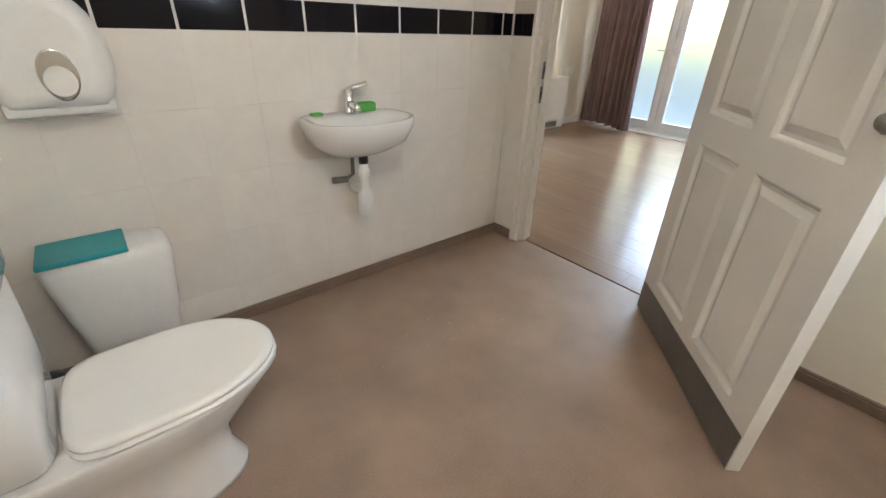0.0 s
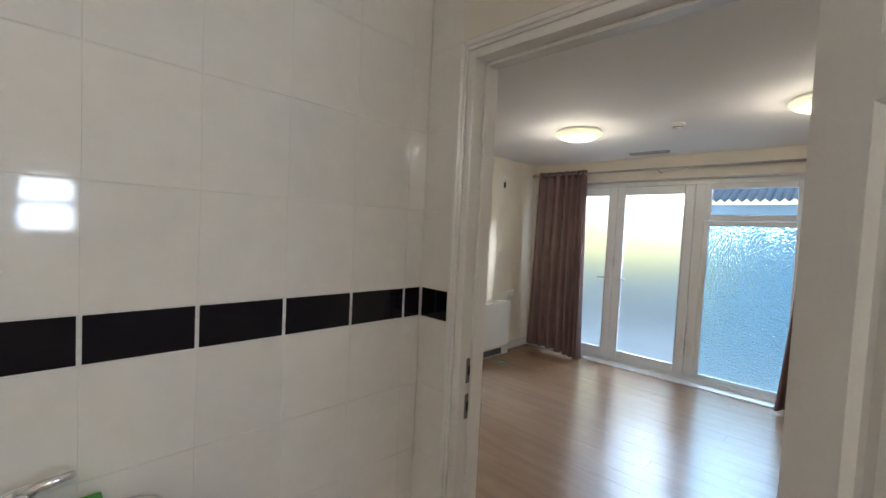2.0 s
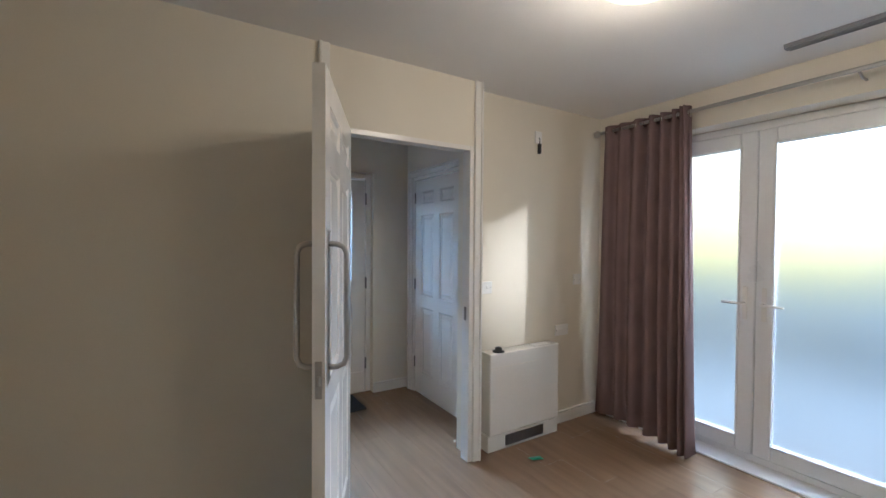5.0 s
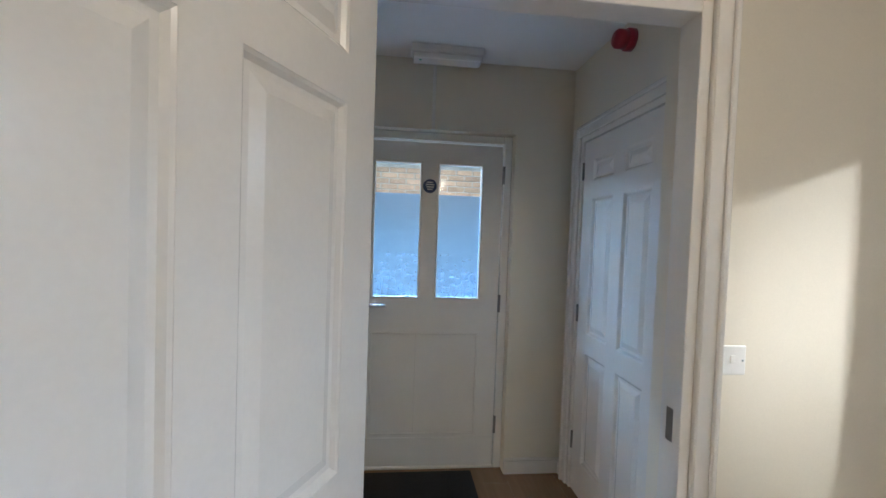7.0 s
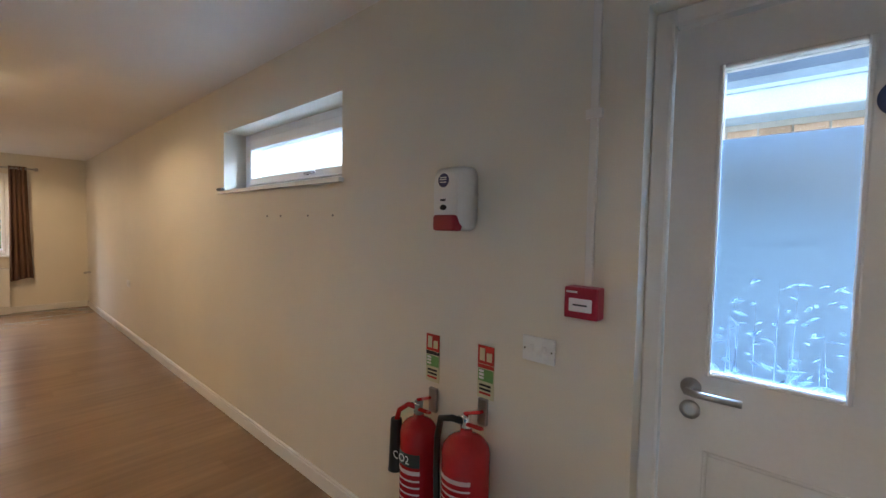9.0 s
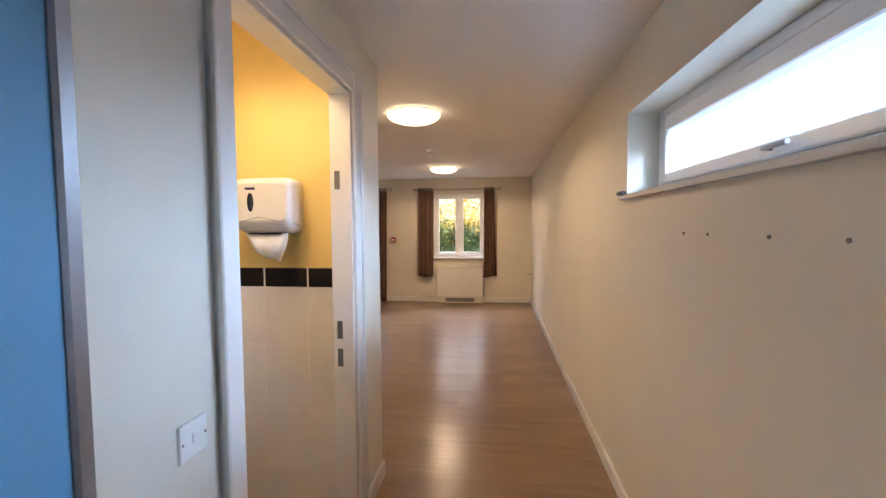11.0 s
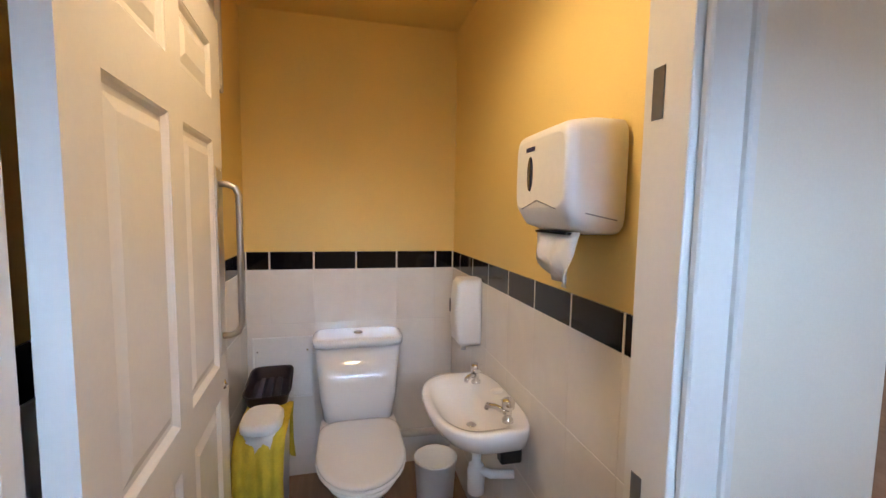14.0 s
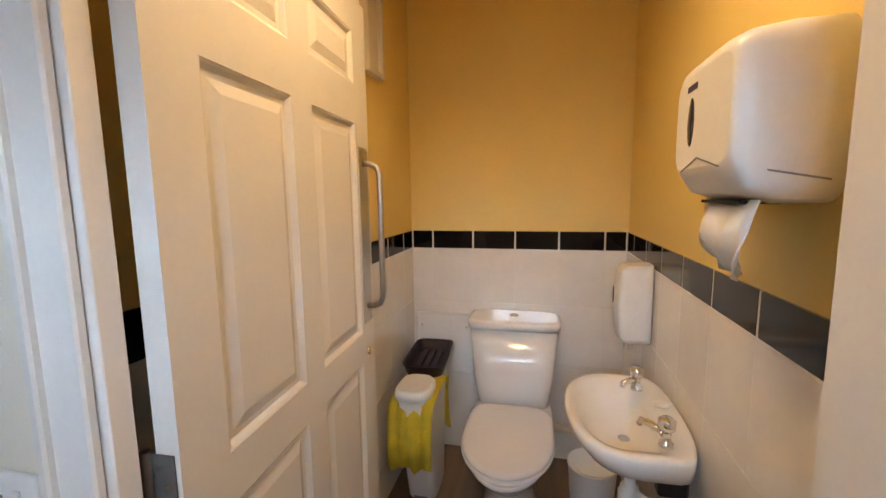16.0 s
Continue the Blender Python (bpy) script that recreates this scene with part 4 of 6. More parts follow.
def socket(name, m, label, cat, w=0.146, h=0.086, rockers=2):
    """A wall plate: x along the wall, -y out of it."""
    t = thing(name, m, label, cat)
    part("plate", box(B(), -w / 2, w / 2, -0.009, 0, -h / 2, h / 2, 0.003, 2), plastic, t)
    for k in range(rockers):
        x = (k - (rockers - 1) / 2) * w * 0.4
        part("rocker", box(B(), x - 0.008, x + 0.008, -0.013, -0.009, -0.008, 0.016, 0.002), plastic, t)
    for s in (-1, 1):
        part("screw", tube(B(), [(s * w * 0.42, -0.009, 0), (s * w * 0.42, -0.0105, 0)], 0.0035, 8), chrome, t)
    return t


socket("light_switch", pose(2.76, 2.07, 1.13), "white double light switch beside the lobby doorway", "light switch")
socket("wall_socket", pose(3.72, 2.07, 1.15), "small white wall plate in the corner", "wall plate", 0.086, 0.086, 1)
socket("wall_socket", pose(3.55, 2.07, 0.75), "white double socket above the heater end", "socket", 0.146, 0.086, 2)
bm = B()
rg = random.Random(4)
vs = [bm.verts.new((2.96 + x, 1.74 + y, 0.006 + z)) for x, y, z in ((-0.05, 0.02, 0.012), (-0.01, 0.035, 0.0), (0.04, 0.0, 0.01), (0.05, -0.03, 0.0), (0.0, -0.02, 0.018), (-0.03, -0.01, 0.004))]
bmesh.ops.convex_hull(bm, input=vs)
solid("plastic_scrap", bm, teal_litter, "crumpled green plastic scrap on the floor by the heater", "litter")

# ---- bathroom ----
def pan_rings(L, W, h, back):
    """Rings of a toilet pan that faces +x: foot, waist, bowl, rim."""
    out = []
    for z, l0, l1, w in ((0.0, 0.12, 0.50, 0.24), (0.02, 0.12, 0.50, 0.24), (0.10, 0.13, 0.47, 0.21), (0.20, 0.11, 0.48, 0.23), (0.28, 0.07, 0.55, 0.30), (0.35, 0.03, 0.61, 0.35), (h - 0.02, 0.02, 0.635, 0.365), (h, 0.02, 0.635, 0.365)):
        out.append([((l0 + l1) / 2 + x * 1.0, y, z) for x, y in egg(l1 - l0, w)])
    return out


def egg(l, w, n=36):
    """A pan outline: blunt at the back, round in front."""
    pts = []
    for k in range(n):
        a = 2 * math.pi * k / n
        c, s = math.cos(a), math.sin(a)
        p = 2.0 if c > 0 else 6.0
        pts.append((math.copysign(abs(c) ** (2 / p), c) * l / 2, math.copysign(abs(s) ** (2 / (2.0 if c > 0 else 4.5)), s) * w / 2))
    return pts


def toilet(m, label, cistern_h=0.82):
    """A close-coupled toilet: backs on x = 0, faces +x."""
    t = thing("toilet", m, label, "toilet")
    part("pan", loft(B(), pan_rings(0.63, 0.36, 0.40, 0)), ceramic, t, "white ceramic pan")
    part("shelf", box(B(), 0.015, 0.27, -0.15, 0.15, 0.33, 0.402, 0.03, 3), ceramic, t)
    for nm, z0, z1, d0 in (("seat", 0.402, 0.418, 0.0), ("lid", 0.420, 0.440, 0.006)):
        rr = []
        for z, sc in ((z0, 0.97), (z0 + 0.004, 1.0), (z1 - 0.008, 1.0), (z1 - 0.002, 0.965), (z1, 0.90)):
            rr.append([(0.405 + x * sc, y * sc, z) for x, y in egg(0.455 - d0, 0.375 - d0)])
        part(nm, loft(B(), rr), ceramic, t, "white plastic " + nm)
    for s in (-1, 1):
        part("seat_hinge", tube(B(), [(0.195, s * 0.06, 0.425), (0.195, s * 0.11, 0.425)], 0.011, 10), chrome, t)
    rr = []
    for z, w, d in ((0.40, 0.31, 0.135), (0.415, 0.335, 0.155), (0.55, 0.375, 0.17), (cistern_h - 0.045, 0.41, 0.18)):
        rr.append([(0.095 + y * 1.0 * d / 0.2, x * w / 0.2, z) for x, y in outline(0.2, 0.2, 32, 5)])
    part("cistern", loft(B(), rr), ceramic, t, "white ceramic cistern")
    rr = []
    for z, w, d in ((cistern_h - 0.044, 0.43, 0.195), (cistern_h - 0.012, 0.435, 0.198), (cistern_h - 0.003, 0.425, 0.19), (cistern_h, 0.39, 0.165)):
        rr.append([(0.098 + y * d / 0.2, x * w / 0.2, z) for x, y in outline(0.2, 0.2, 32, 5)])
    part("cistern_lid", loft(B(), rr), ceramic, t, "white ceramic cistern lid")
    part("flush_button", lathe(B(), [(0.022, 0), (0.022, 0.006), (0.018, 0.009), (0.0, 0.010)], (0.098, 0, cistern_h), 20, cap1=False), chrome, t, "chrome push button")
    return t


toilet(pose(-2.44, -0.73, 0) @ Matrix.Diagonal((1.1, 1.0, 1.0, 1)), "white close-coupled toilet with its lid down")


def basin_rings(w, d, rows, inner):
    """Rings of a D-shaped basin: the wall at y = 0, the bowl towards -y."""
    def ring_at(sw, sd, z, y0=0.0, p=2.3):
        pts = []
        n = 40
        for k in range(n):
            a = 2 * math.pi * k / n
            c, s = math.cos(a), math.sin(a)
            x = math.copysign(abs(c) ** (2 / p), c) * sw / 2
            y = -d * sd * 0.5 + math.copysign(abs(s) ** (2 / (p if s < 0 else 7)), s) * d * sd / 2 - y0
            pts.append((x, y, z))
        return pts
    return [ring_at(sw * w, sd, z, y0) for sw, sd, z, y0 in rows + inner]


bs = thing("wash_basin", pose(-1.085, -0.002, 0), "small white wall-hung basin with a mixer tap", "wash basin")
rows = [(0.30, 0.42, 0.73, 0.0), (0.62, 0.66, 0.75, 0.0), (0.88, 0.90, 0.80, 0.0), (0.98, 0.98, 0.86, 0.0), (1.0, 1.0, 0.893, 0.0), (0.985, 0.985, 0.905, 0.002)]
inner = [(0.93, 0.94, 0.905, 0.008), (0.86, 0.66, 0.895, 0.085), (0.76, 0.55, 0.85, 0.098), (0.52, 0.38, 0.805, 0.115), (0.12, 0.08, 0.795, 0.165)]
part("bowl", loft(B(), basin_rings(0.485, 0.335, rows, inner)), ceramic, bs, "white ceramic bowl")
part("waste", lathe(B(), [(0.022, 0.0), (0.02, 0.004), (0.006, 0.002)], (0, -0.175, 0.795), 18), chrome, bs)
tp = part("tap", lathe(B(), [(0.03, 0), (0.03, 0.01), (0.026, 0.014), (0.025, 0.085), (0.022, 0.1), (0, 0.104)], (0.0, -0.052, 0.905), 22, cap1=False), chrome, bs, "chrome lever mixer tap")
part("spout", tube(B(), [(0, -0.06, 0.945), (0, -0.10, 0.945), (0, -0.135, 0.938), (0, -0.14, 0.925)], [0.018, 0.016, 0.014, 0.013], 12), chrome, tp)
part("lever", tube(B(), [(0, -0.052, 1.0), (0.03, -0.065, 1.015), (0.08, -0.085, 1.03)], [0.014, 0.011, 0.008], 10), chrome, tp)
tr = part("bottle_trap", lathe(B(), [(0.018, 0.0), (0.034, 0.006), (0.036, 0.10), (0.03, 0.105), (0.03, 0.12), (0.018, 0.125), (0.018, 0.19), (0.026, 0.195), (0.026, 0.225), (0.02, 0.23), (0.02, 0.29)], (0.01, -0.14, 0.44), 22), plastic, bs, "white plastic bottle trap")
part("waste_pipe", tube(B(), [(0.01, -0.14, 0.545), (0.01, -0.07, 0.545), (0.01, -0.008, 0.545)], 0.017, 12), plastic, tr)
part("tail", lathe(B(), [(0.022, 0), (0.022, 0.05)], (0.01, -0.14, 0.695), 18), black_plastic, tr)
sv = part("supply_valve", tube(B(), [(-0.01, -0.07, 0.77), (-0.01, -0.07, 0.63), (-0.04, -0.05, 0.60), (-0.09, -0.02, 0.60)], 0.009, 10), dark_steel, bs, "grey supply pipe with valve")
part("valve_body", tube(B(), [(-0.10, -0.03, 0.60), (-0.03, -0.05, 0.60)], 0.016, 10), dark_steel, sv)

solid("sponge", box(B(), -1.045, -0.955, -0.075, -0.025, 0.906, 0.945, 0.006, 2), green_foam, "bright green washing sponge on the basin rim", "sponge")
sb = box(B(), -1.265, -1.215, -0.075, -0.04, 0.906, 0.919, 0.005, 2)
solid("soap_scrap", sb, green_foam, "small worn piece of green soap on the basin", "soap")

rd = thing("toilet_roll_dispenser", pose(-2.05, 0.0, 1.15), "white plastic jumbo toilet roll dispenser with an oval window", "dispenser")
rr = []
for y, sc in ((-0.001, 1.0), (-0.07, 1.0), (-0.10, 0.97), (-0.118, 0.88), (-0.125, 0.7)):
    rr.append([(x * sc, y, z * sc + (0.0)) for x, z in [(px, max(pz, -0.14)) for px, pz in outline(0.32, 0.38, 48, 2.2)]])
part("shell", loft(B(), rr), plastic, rd, "glossy white plastic shell")
part("window", lathe(B(), [(1.0, 0), (0.97, 0.004), (0.9, 0.006)], (0, 0, 0), 32, 0.048, 0.072), chrome, rd, "oval window edged in chrome", pose(0.02, -0.122, -0.045, 90, 0, 0))
part("paper_roll", lathe(B(), [(0.85, 0.0065), (0.8, 0.0075)], (0, 0, 0), 32, 0.046, 0.05), paper, rd, "white paper showing", pose(0.02, -0.122, -0.062, 90, 0, 0))
part("lower_skirt", box(B(), -0.13, 0.135, -0.095, -0.002, -0.16, -0.12, 0.01, 2), plastic, rd)

sn = thing("sanitary_bin", pose(-2.075, -0.18, 0), "white plastic sanitary bin with a teal flap", "bin")
rr = []
for z, w, d in ((0.0, 0.20, 0.15), (0.01, 0.21, 0.16), (0.50, 0.35, 0.20), (0.555, 0.36, 0.205), (0.585, 0.34, 0.19), (0.595, 0.28, 0.15)):
    rr.append([(x * w / 0.2, y * d / 0.2, z) for x, y in outline(0.2, 0.2, 36, 4)])
part("body", loft(B(), rr), plastic, sn, "white tapered body")
part("flap", box(B(), -0.17, 0.06, -0.10, 0.085, 0.590, 0.606, 0.005, 2), teal, sn, "flat teal lid flap")
gb = thing("toilet_brush", pose(-2.31, -0.40, 0), "black plastic toilet brush holder behind the toilet", "toilet brush")
part("holder", lathe(B(), [(0.06, 0), (0.065, 0.25), (0.05, 0.30), (0.02, 0.32)], seg=24), black_plastic, gb)
part("handle", tube(B(), [(0, 0, 0.30), (0, 0, 0.40)], 0.012, 10), black_plastic, gb)

bl = thing("ceiling_light", pose(-1.9, -2.2, CEIL), "round opal bathroom ceiling light, lit", "ceiling light")
part("base", lathe(B(), [(0.15, 0.0), (0.155, -0.02)], seg=32), plastic, bl)
part("diffuser", lathe(B(), [(0.15, -0.02), (0.145, -0.05), (0.10, -0.085), (0.004, -0.095)], seg=32), diffuser, bl)
for o in bl.children:
    o.visible_shadow = False
# pale scuffs on the floor
bm = B()
rg = random.Random(9)
for k in range(26):
    x, y = rg.gauss(-1.0, 0.16), rg.gauss(-0.62, 0.10)
    s, a = rg.uniform(0.003, 0.009), rg.uniform(0, 6.3)
    vs = [bm.verts.new((x + s * rg.uniform(0.5, 1.6) * math.cos(a + q), y + s * rg.uniform(0.3, 1) * math.sin(a + q), 0.0012)) for q in (0, 1.2, 2.5, 3.9, 5.1)]
    bm.faces.new(vs)
solid("floor_scuffs", bm, scuff_m, "dried pale splashes on the bathroom vinyl", "stain", kind="stuff")

# ---- toilet off the passage ----
toilet(pose(-0.635, 0.118, 0, 0, 0, 90) @ Matrix.Diagonal((1.34, 1.13, 1.0, 1)), "white close-coupled toilet with its seat lid down", 0.885)

ws = thing("wash_basin", pose(-1.213, 1.085, -0.018, 0, 0, 90), "small white wall-hung basin with two chrome taps", "wash basin")
rows = [(0.28, 0.40, 0.70, 0.0), (0.60, 0.66, 0.72, 0.0), (0.90, 0.90, 0.775, 0.0), (0.99, 0.98, 0.82, 0.0), (1.0, 1.0, 0.845, 0.0), (0.985, 0.985, 0.855, 0.002)]
inner = [(0.94, 0.945, 0.856, 0.006), (0.82, 0.70, 0.848, 0.07), (0.72, 0.60, 0.80, 0.08), (0.48, 0.38, 0.755, 0.10), (0.10, 0.08, 0.748, 0.145)]
part("bowl", loft(B(), basin_rings(0.56, 0.355, rows, inner)), ceramic, ws, "white ceramic bowl")
for x, nm in ((-0.15, "cold"), (0.2, "hot")):
    tp = part("tap", lathe(B(), [(0.02, 0), (0.02, 0.008), (0.013, 0.014), (0.013, 0.045), (0.022, 0.05), (0.024, 0.075), (0.016, 0.082), (0, 0.083)], (x, -0.095 if x > 0 else -0.1, 0.856), 18, cap1=False), chrome, ws, "chrome pillar tap")
    y, s = (-0.095, -0.85) if x > 0 else (-0.1, 0.3)
    part("spout", tube(B(), [(x, y - 0.004, 0.89), (x + s * 0.05, y - 0.03, 0.893), (x + s * 0.085, y - 0.05, 0.886), (x + s * 0.092, y - 0.053, 0.872)], [0.012, 0.011, 0.010, 0.009], 10), chrome, tp)
part("plug_hole", lathe(B(), [(0.02, 0), (0.018, 0.003)], (0, -0.165, 0.748), 18), chrome, ws)
tr = part("bottle_trap", lathe(B(), [(0.018, 0.0), (0.034, 0.006), (0.036, 0.10), (0.03, 0.105), (0.03, 0.12), (0.018, 0.125), (0.018, 0.17), (0.027, 0.175), (0.027, 0.21), (0.02, 0.215), (0.02, 0.25)], (0.0, -0.14, 0.46), 22), plastic, ws, "white plastic bottle trap")
part("waste_pipe", tube(B(), [(0, -0.14, 0.565), (0.05, -0.10, 0.565), (0.07, -0.008, 0.565)], 0.017, 12), plastic, tr)
part("tail", lathe(B(), [(0.023, 0), (0.023, 0.03)], (0, -0.14, 0.672), 18), black_plastic, tr)
part("bracket", box(B(), 0.09, 0.14, -0.09, -0.005, 0.65, 0.72, 0.008), black_plastic, ws, "dark fixing bracket")
solid("soap_bar", lathe(B(), [(0.024, 0), (0.028, 0.005), (0.024, 0.011), (0.0, 0.013)], (-1.165, 1.05, 0.839), 20, 1, 0.7, cap1=False), paper, "small pale soap on the basin", "soap")

pt = thing("paper_towel_dispenser", pose(-1.213, 1.583, 1.664, 0, 0, 90) @ Matrix.Diagonal((1.06, 1.17, 1.08, 1)), "glossy white paper towel dispenser, towel hanging out", "dispenser")
rr = []
for y, w, z0, z1 in ((-0.001, 0.29, -0.135, 0.13), (-0.06, 0.29, -0.135, 0.13), (-0.108, 0.288, -0.118, 0.122), (-0.128, 0.28, -0.085, 0.112), (-0.134, 0.255, -0.072, 0.095)):
    rr.append([(x * w / 0.2, y, (z0 + z1) / 2 + zz * (z1 - z0) / 0.2) for x, zz in outline(0.2, 0.2, 40, 7)])
part("cover", loft(B(), rr), plastic, pt, "glossy white moulded cover")
part("seam", tube(B(), [(0.146, -0.02, -0.10), (0.142, -0.09, -0.085), (0.09, -0.133, -0.075), (0.0, -0.135, -0.055), (-0.09, -0.133, -0.075), (-0.142, -0.09, -0.085), (-0.146, -0.02, -0.10)], 0.0016, 6), alu, pt, "curved seam of the cover")
part("window", lathe(B(), [(1.0, 0), (0.95, 0.0015), (0.0, 0.002)], seg=28, sx=0.017, sy=0.045, cap1=False), blue_black, pt, "drop-shaped blue window", pose(-0.045, -0.1335, 0.012, 90, 0, 0))
part("logo_bar", box(B(), -0.07, -0.02, -0.1348, -0.1335, 0.068, 0.079), navy, pt, "dark printed bar", pose(0, 0, 0))
part("outlet", box(B(), -0.08, 0.08, -0.10, -0.045, -0.1355, -0.130), dark_gap, pt)
bm = B()
gr = []
for j in range(9):
    v = j / 8
    half = 0.066 * (1 - v) ** 0.8 + 0.045
    cx = 0.012 * math.sin(v * 3) + 0.02 * v
    gr.append([bm.verts.new((cx + half * (i / 4 - 1), -0.082 - 0.022 * math.sin(v * math.pi) + 0.010 * math.sin(i * 1.5 + j * 0.8) * (0.3 + v), -0.128 - 0.115 * v - 0.02 * v * (i / 8))) for i in range(9)])
for a, b_ in zip(gr, gr[1:]):
    for i in range(8):
        bm.faces.new((a[i], a[i + 1], b_[i + 1], b_[i])).smooth = True
tw = part("paper_towel", bm, paper, pt, "creased white paper towel")
tw.modifiers.new("thick", "SOLIDIFY").thickness = 0.002

sd = thing("soap_dispenser", pose(-1.213, 0.645, 0.925, 0, 0, 90) @ Matrix.Diagonal((1.2, 1.25, 1.08, 1)), "white wall soap dispenser above the basin", "dispenser")
rr = []
for z, w, d in ((0.0, 0.10, 0.085), (0.02, 0.115, 0.10), (0.16, 0.115, 0.11), (0.28, 0.108, 0.10), (0.30, 0.095, 0.085)):
    rr.append([(x * w / 0.2, -d / 2 + y * d / 0.2, z) for x, y in outline(0.2, 0.2, 32, 6)])
part("cover", loft(B(), rr), plastic, sd, "white plastic cover")
part("window", lathe(B(), [(1.0, 0), (0.95, 0.0015), (0.0, 0.002)], seg=24, sx=0.011, sy=0.034, cap1=False), blue_black, sd, "drop-shaped blue window", pose(-0.03, -0.1095, 0.17, 90, 0, 0))
part("nozzle", tube(B(), [(0, -0.06, 0.0), (0, -0.06, -0.035)], 0.010, 10), plastic, sd, "clear nozzle")

sb = thing("sanitary_bin", pose(-0.20, 0.58, 0), "white sanitary bin with a dark purple lid tray", "bin")
rr = []
for z, w, d, c in ((0.0, 0.14, 0.24, -0.09), (0.02, 0.15, 0.26, -0.085), (0.52, 0.17, 0.44, -0.04), (0.58, 0.175, 0.48, -0.05), (0.605, 0.16, 0.46, -0.05)):
    rr.append([(x * w / 0.2, c + y * d / 0.2, z) for x, y in outline(0.2, 0.2, 32, 4)])
part("body", loft(B(), rr), plastic, sb, "white plastic body")
part("pedal", box(B(), -0.035, 0.035, 0.02, 0.08, 0.02, 0.035, 0.006, 2), alu, sb, "grey pedal")
rr = []
for z, w, d in ((0.604, 0.15, 0.2), (0.612, 0.175, 0.225), (0.640, 0.175, 0.225), (0.655, 0.15, 0.2)):
    rr.append([(x * w / 0.2, 0.09 + y * d / 0.2, z) for x, y in outline(0.2, 0.2, 32, 3)])
part("lid", loft(B(), rr), plastic, sb, "white rounded lid")
ty = thing("tray", pose(-0.18, 0.34, 0.606, 0, 0, 4) @ Matrix.Diagonal((0.92, 1.5, 1.15, 1)), "shallow dark purple plastic tray on the bin", "tray")
rr = []
for z, w, d in ((0.0, 0.19, 0.23), (0.006, 0.20, 0.24), (0.06, 0.235, 0.28), (0.066, 0.245, 0.29), (0.066, 0.23, 0.275), (0.055, 0.222, 0.265), (0.012, 0.19, 0.23)):
    rr.append([(x * w / 0.2, y * d / 0.2, z) for x, y in outline(0.2, 0.2, 36, 6)])
part("shell", loft(B(), rr), purple, ty)
for k in range(3):
    part("item", box(B(), -0.06 + 0.045 * k, -0.03 + 0.045 * k, -0.09, 0.08, 0.013, 0.035, 0.006, 2), purple, ty, "dark folded item")

# yellow cloth hung over the bin
yc = thing("yellow_cloth", pose(-0.20, 0.62, -0.035), "rumpled yellow cloth hung over the white bin", "cloth")
bm = B()
rg = random.Random(11)
path_pts = [(-0.118, 0.30), (-0.112, 0.41), (-0.108, 0.53), (-0.10, 0.615), (-0.05, 0.648), (0.05, 0.648), (0.10, 0.615), (0.11, 0.53), (0.114, 0.42), (0.12, 0.32)]
gr = []
for i, (px, pz) in enumerate(path_pts):
    row = []
    for j in range(15):
        v = j / 14
        w = 0.010 * math.sin(j * 1.7 + i * 0.6) * (1.3 if pz < 0.58 else 0.5) + 0.004 * math.sin(j * 3.1)
        row.append(bm.verts.new((-0.105 + 0.21 * v + 0.008 * math.sin(i), 1.72 * px - 0.04 + (w if abs(px) > 0.06 else 0) + math.copysign(0.006, px) * (pz < 0.62), pz + (w * 0.25 if abs(px) <= 0.06 else 0.012 * math.sin(j * 0.9) * (pz < 0.38)) + 0.006)))
    gr.append(row)
for a, b_ in zip(gr, gr[1:]):
    for j in range(14):
        bm.faces.new((a[j], a[j + 1], b_[j + 1], b_[j])).smooth = True
ob = part("cloth", bm, yellow_cloth, yc)
ob.modifiers.new("thick", "SOLIDIFY").thickness = 0.003

bh = thing("waste_bin", pose(-1.02, 0.575, 0), "small empty white plastic bin beside the toilet", "waste bin")
part("tub", lathe(B(), [(0.085, 0), (0.09, 0.005), (0.108, 0.285), (0.113, 0.29), (0.113, 0.30), (0.104, 0.30), (0.084, 0.02)], seg=32), plastic, bh, "white round tub")
solid("waste_pipe", tube(B(), [(-1.20, 0.165, 0.21), (-1.0, 0.165, 0.21), (-0.84, 0.165, 0.22), (-0.72, 0.17, 0.23)], 0.022, 12), brown_pipe, "cream plastic waste pipe along the tiled wall", "pipe")

ah = thing("access_panel", pose(-0.215, 0.116, 0.665), "white access panel in a trim frame on the tiles", "panel")
part("frame", ring(B(), "x", 0.0, 0.012, -0.165, 0.165, -0.18, 0.18, 0.012, 0.003), plastic, ah)
part("door", box(B(), -0.152, 0.152, 0.0, 0.007, -0.167, 0.167), plastic, ah)
for sx in (-0.135, 0.135):
    part("screw", tube(B(), [(sx, 0.007, 0.1), (sx, 0.010, 0.1)], 0.005, 8), chrome, ah)
bxg = thing("pipe_boxing", pose(-0.0275, 0.675, 2.295), "small white boxed frame high on the toilet wall", "boxing")
part("frame", ring(B(), "y", -0.03, 0.008, -0.09, 0.09, -0.23, 0.22, 0.025, 0.004), gloss_white, bxg)
part("panel", box(B(), -0.008, 0.008, -0.067, 0.067, -0.207, 0.197), gloss_white, bxg)
lh = thing("loft_hatch", pose(-0.62, 0.62, CEIL_T), "painted ceiling hatch with a moulded frame", "hatch")
part("frame", ring(B(), "x", -0.25, 0.0, -0.3, 0.3, -0.25, 0.25, 0.03, 0.006), magnolia, lh, "", pose(0, 0, 0, 90, 0, 0) @ Matrix.Diagonal((1, 0.025, 1, 1)))
part("panel", box(B(), -0.27, 0.27, -0.22, 0.22, -0.008, -0.001), magnolia, lh)
wl = thing("ceiling_light", pose(-0.60, 1.60, CEIL_T), "round opal toilet ceiling light, lit warm", "ceiling light")
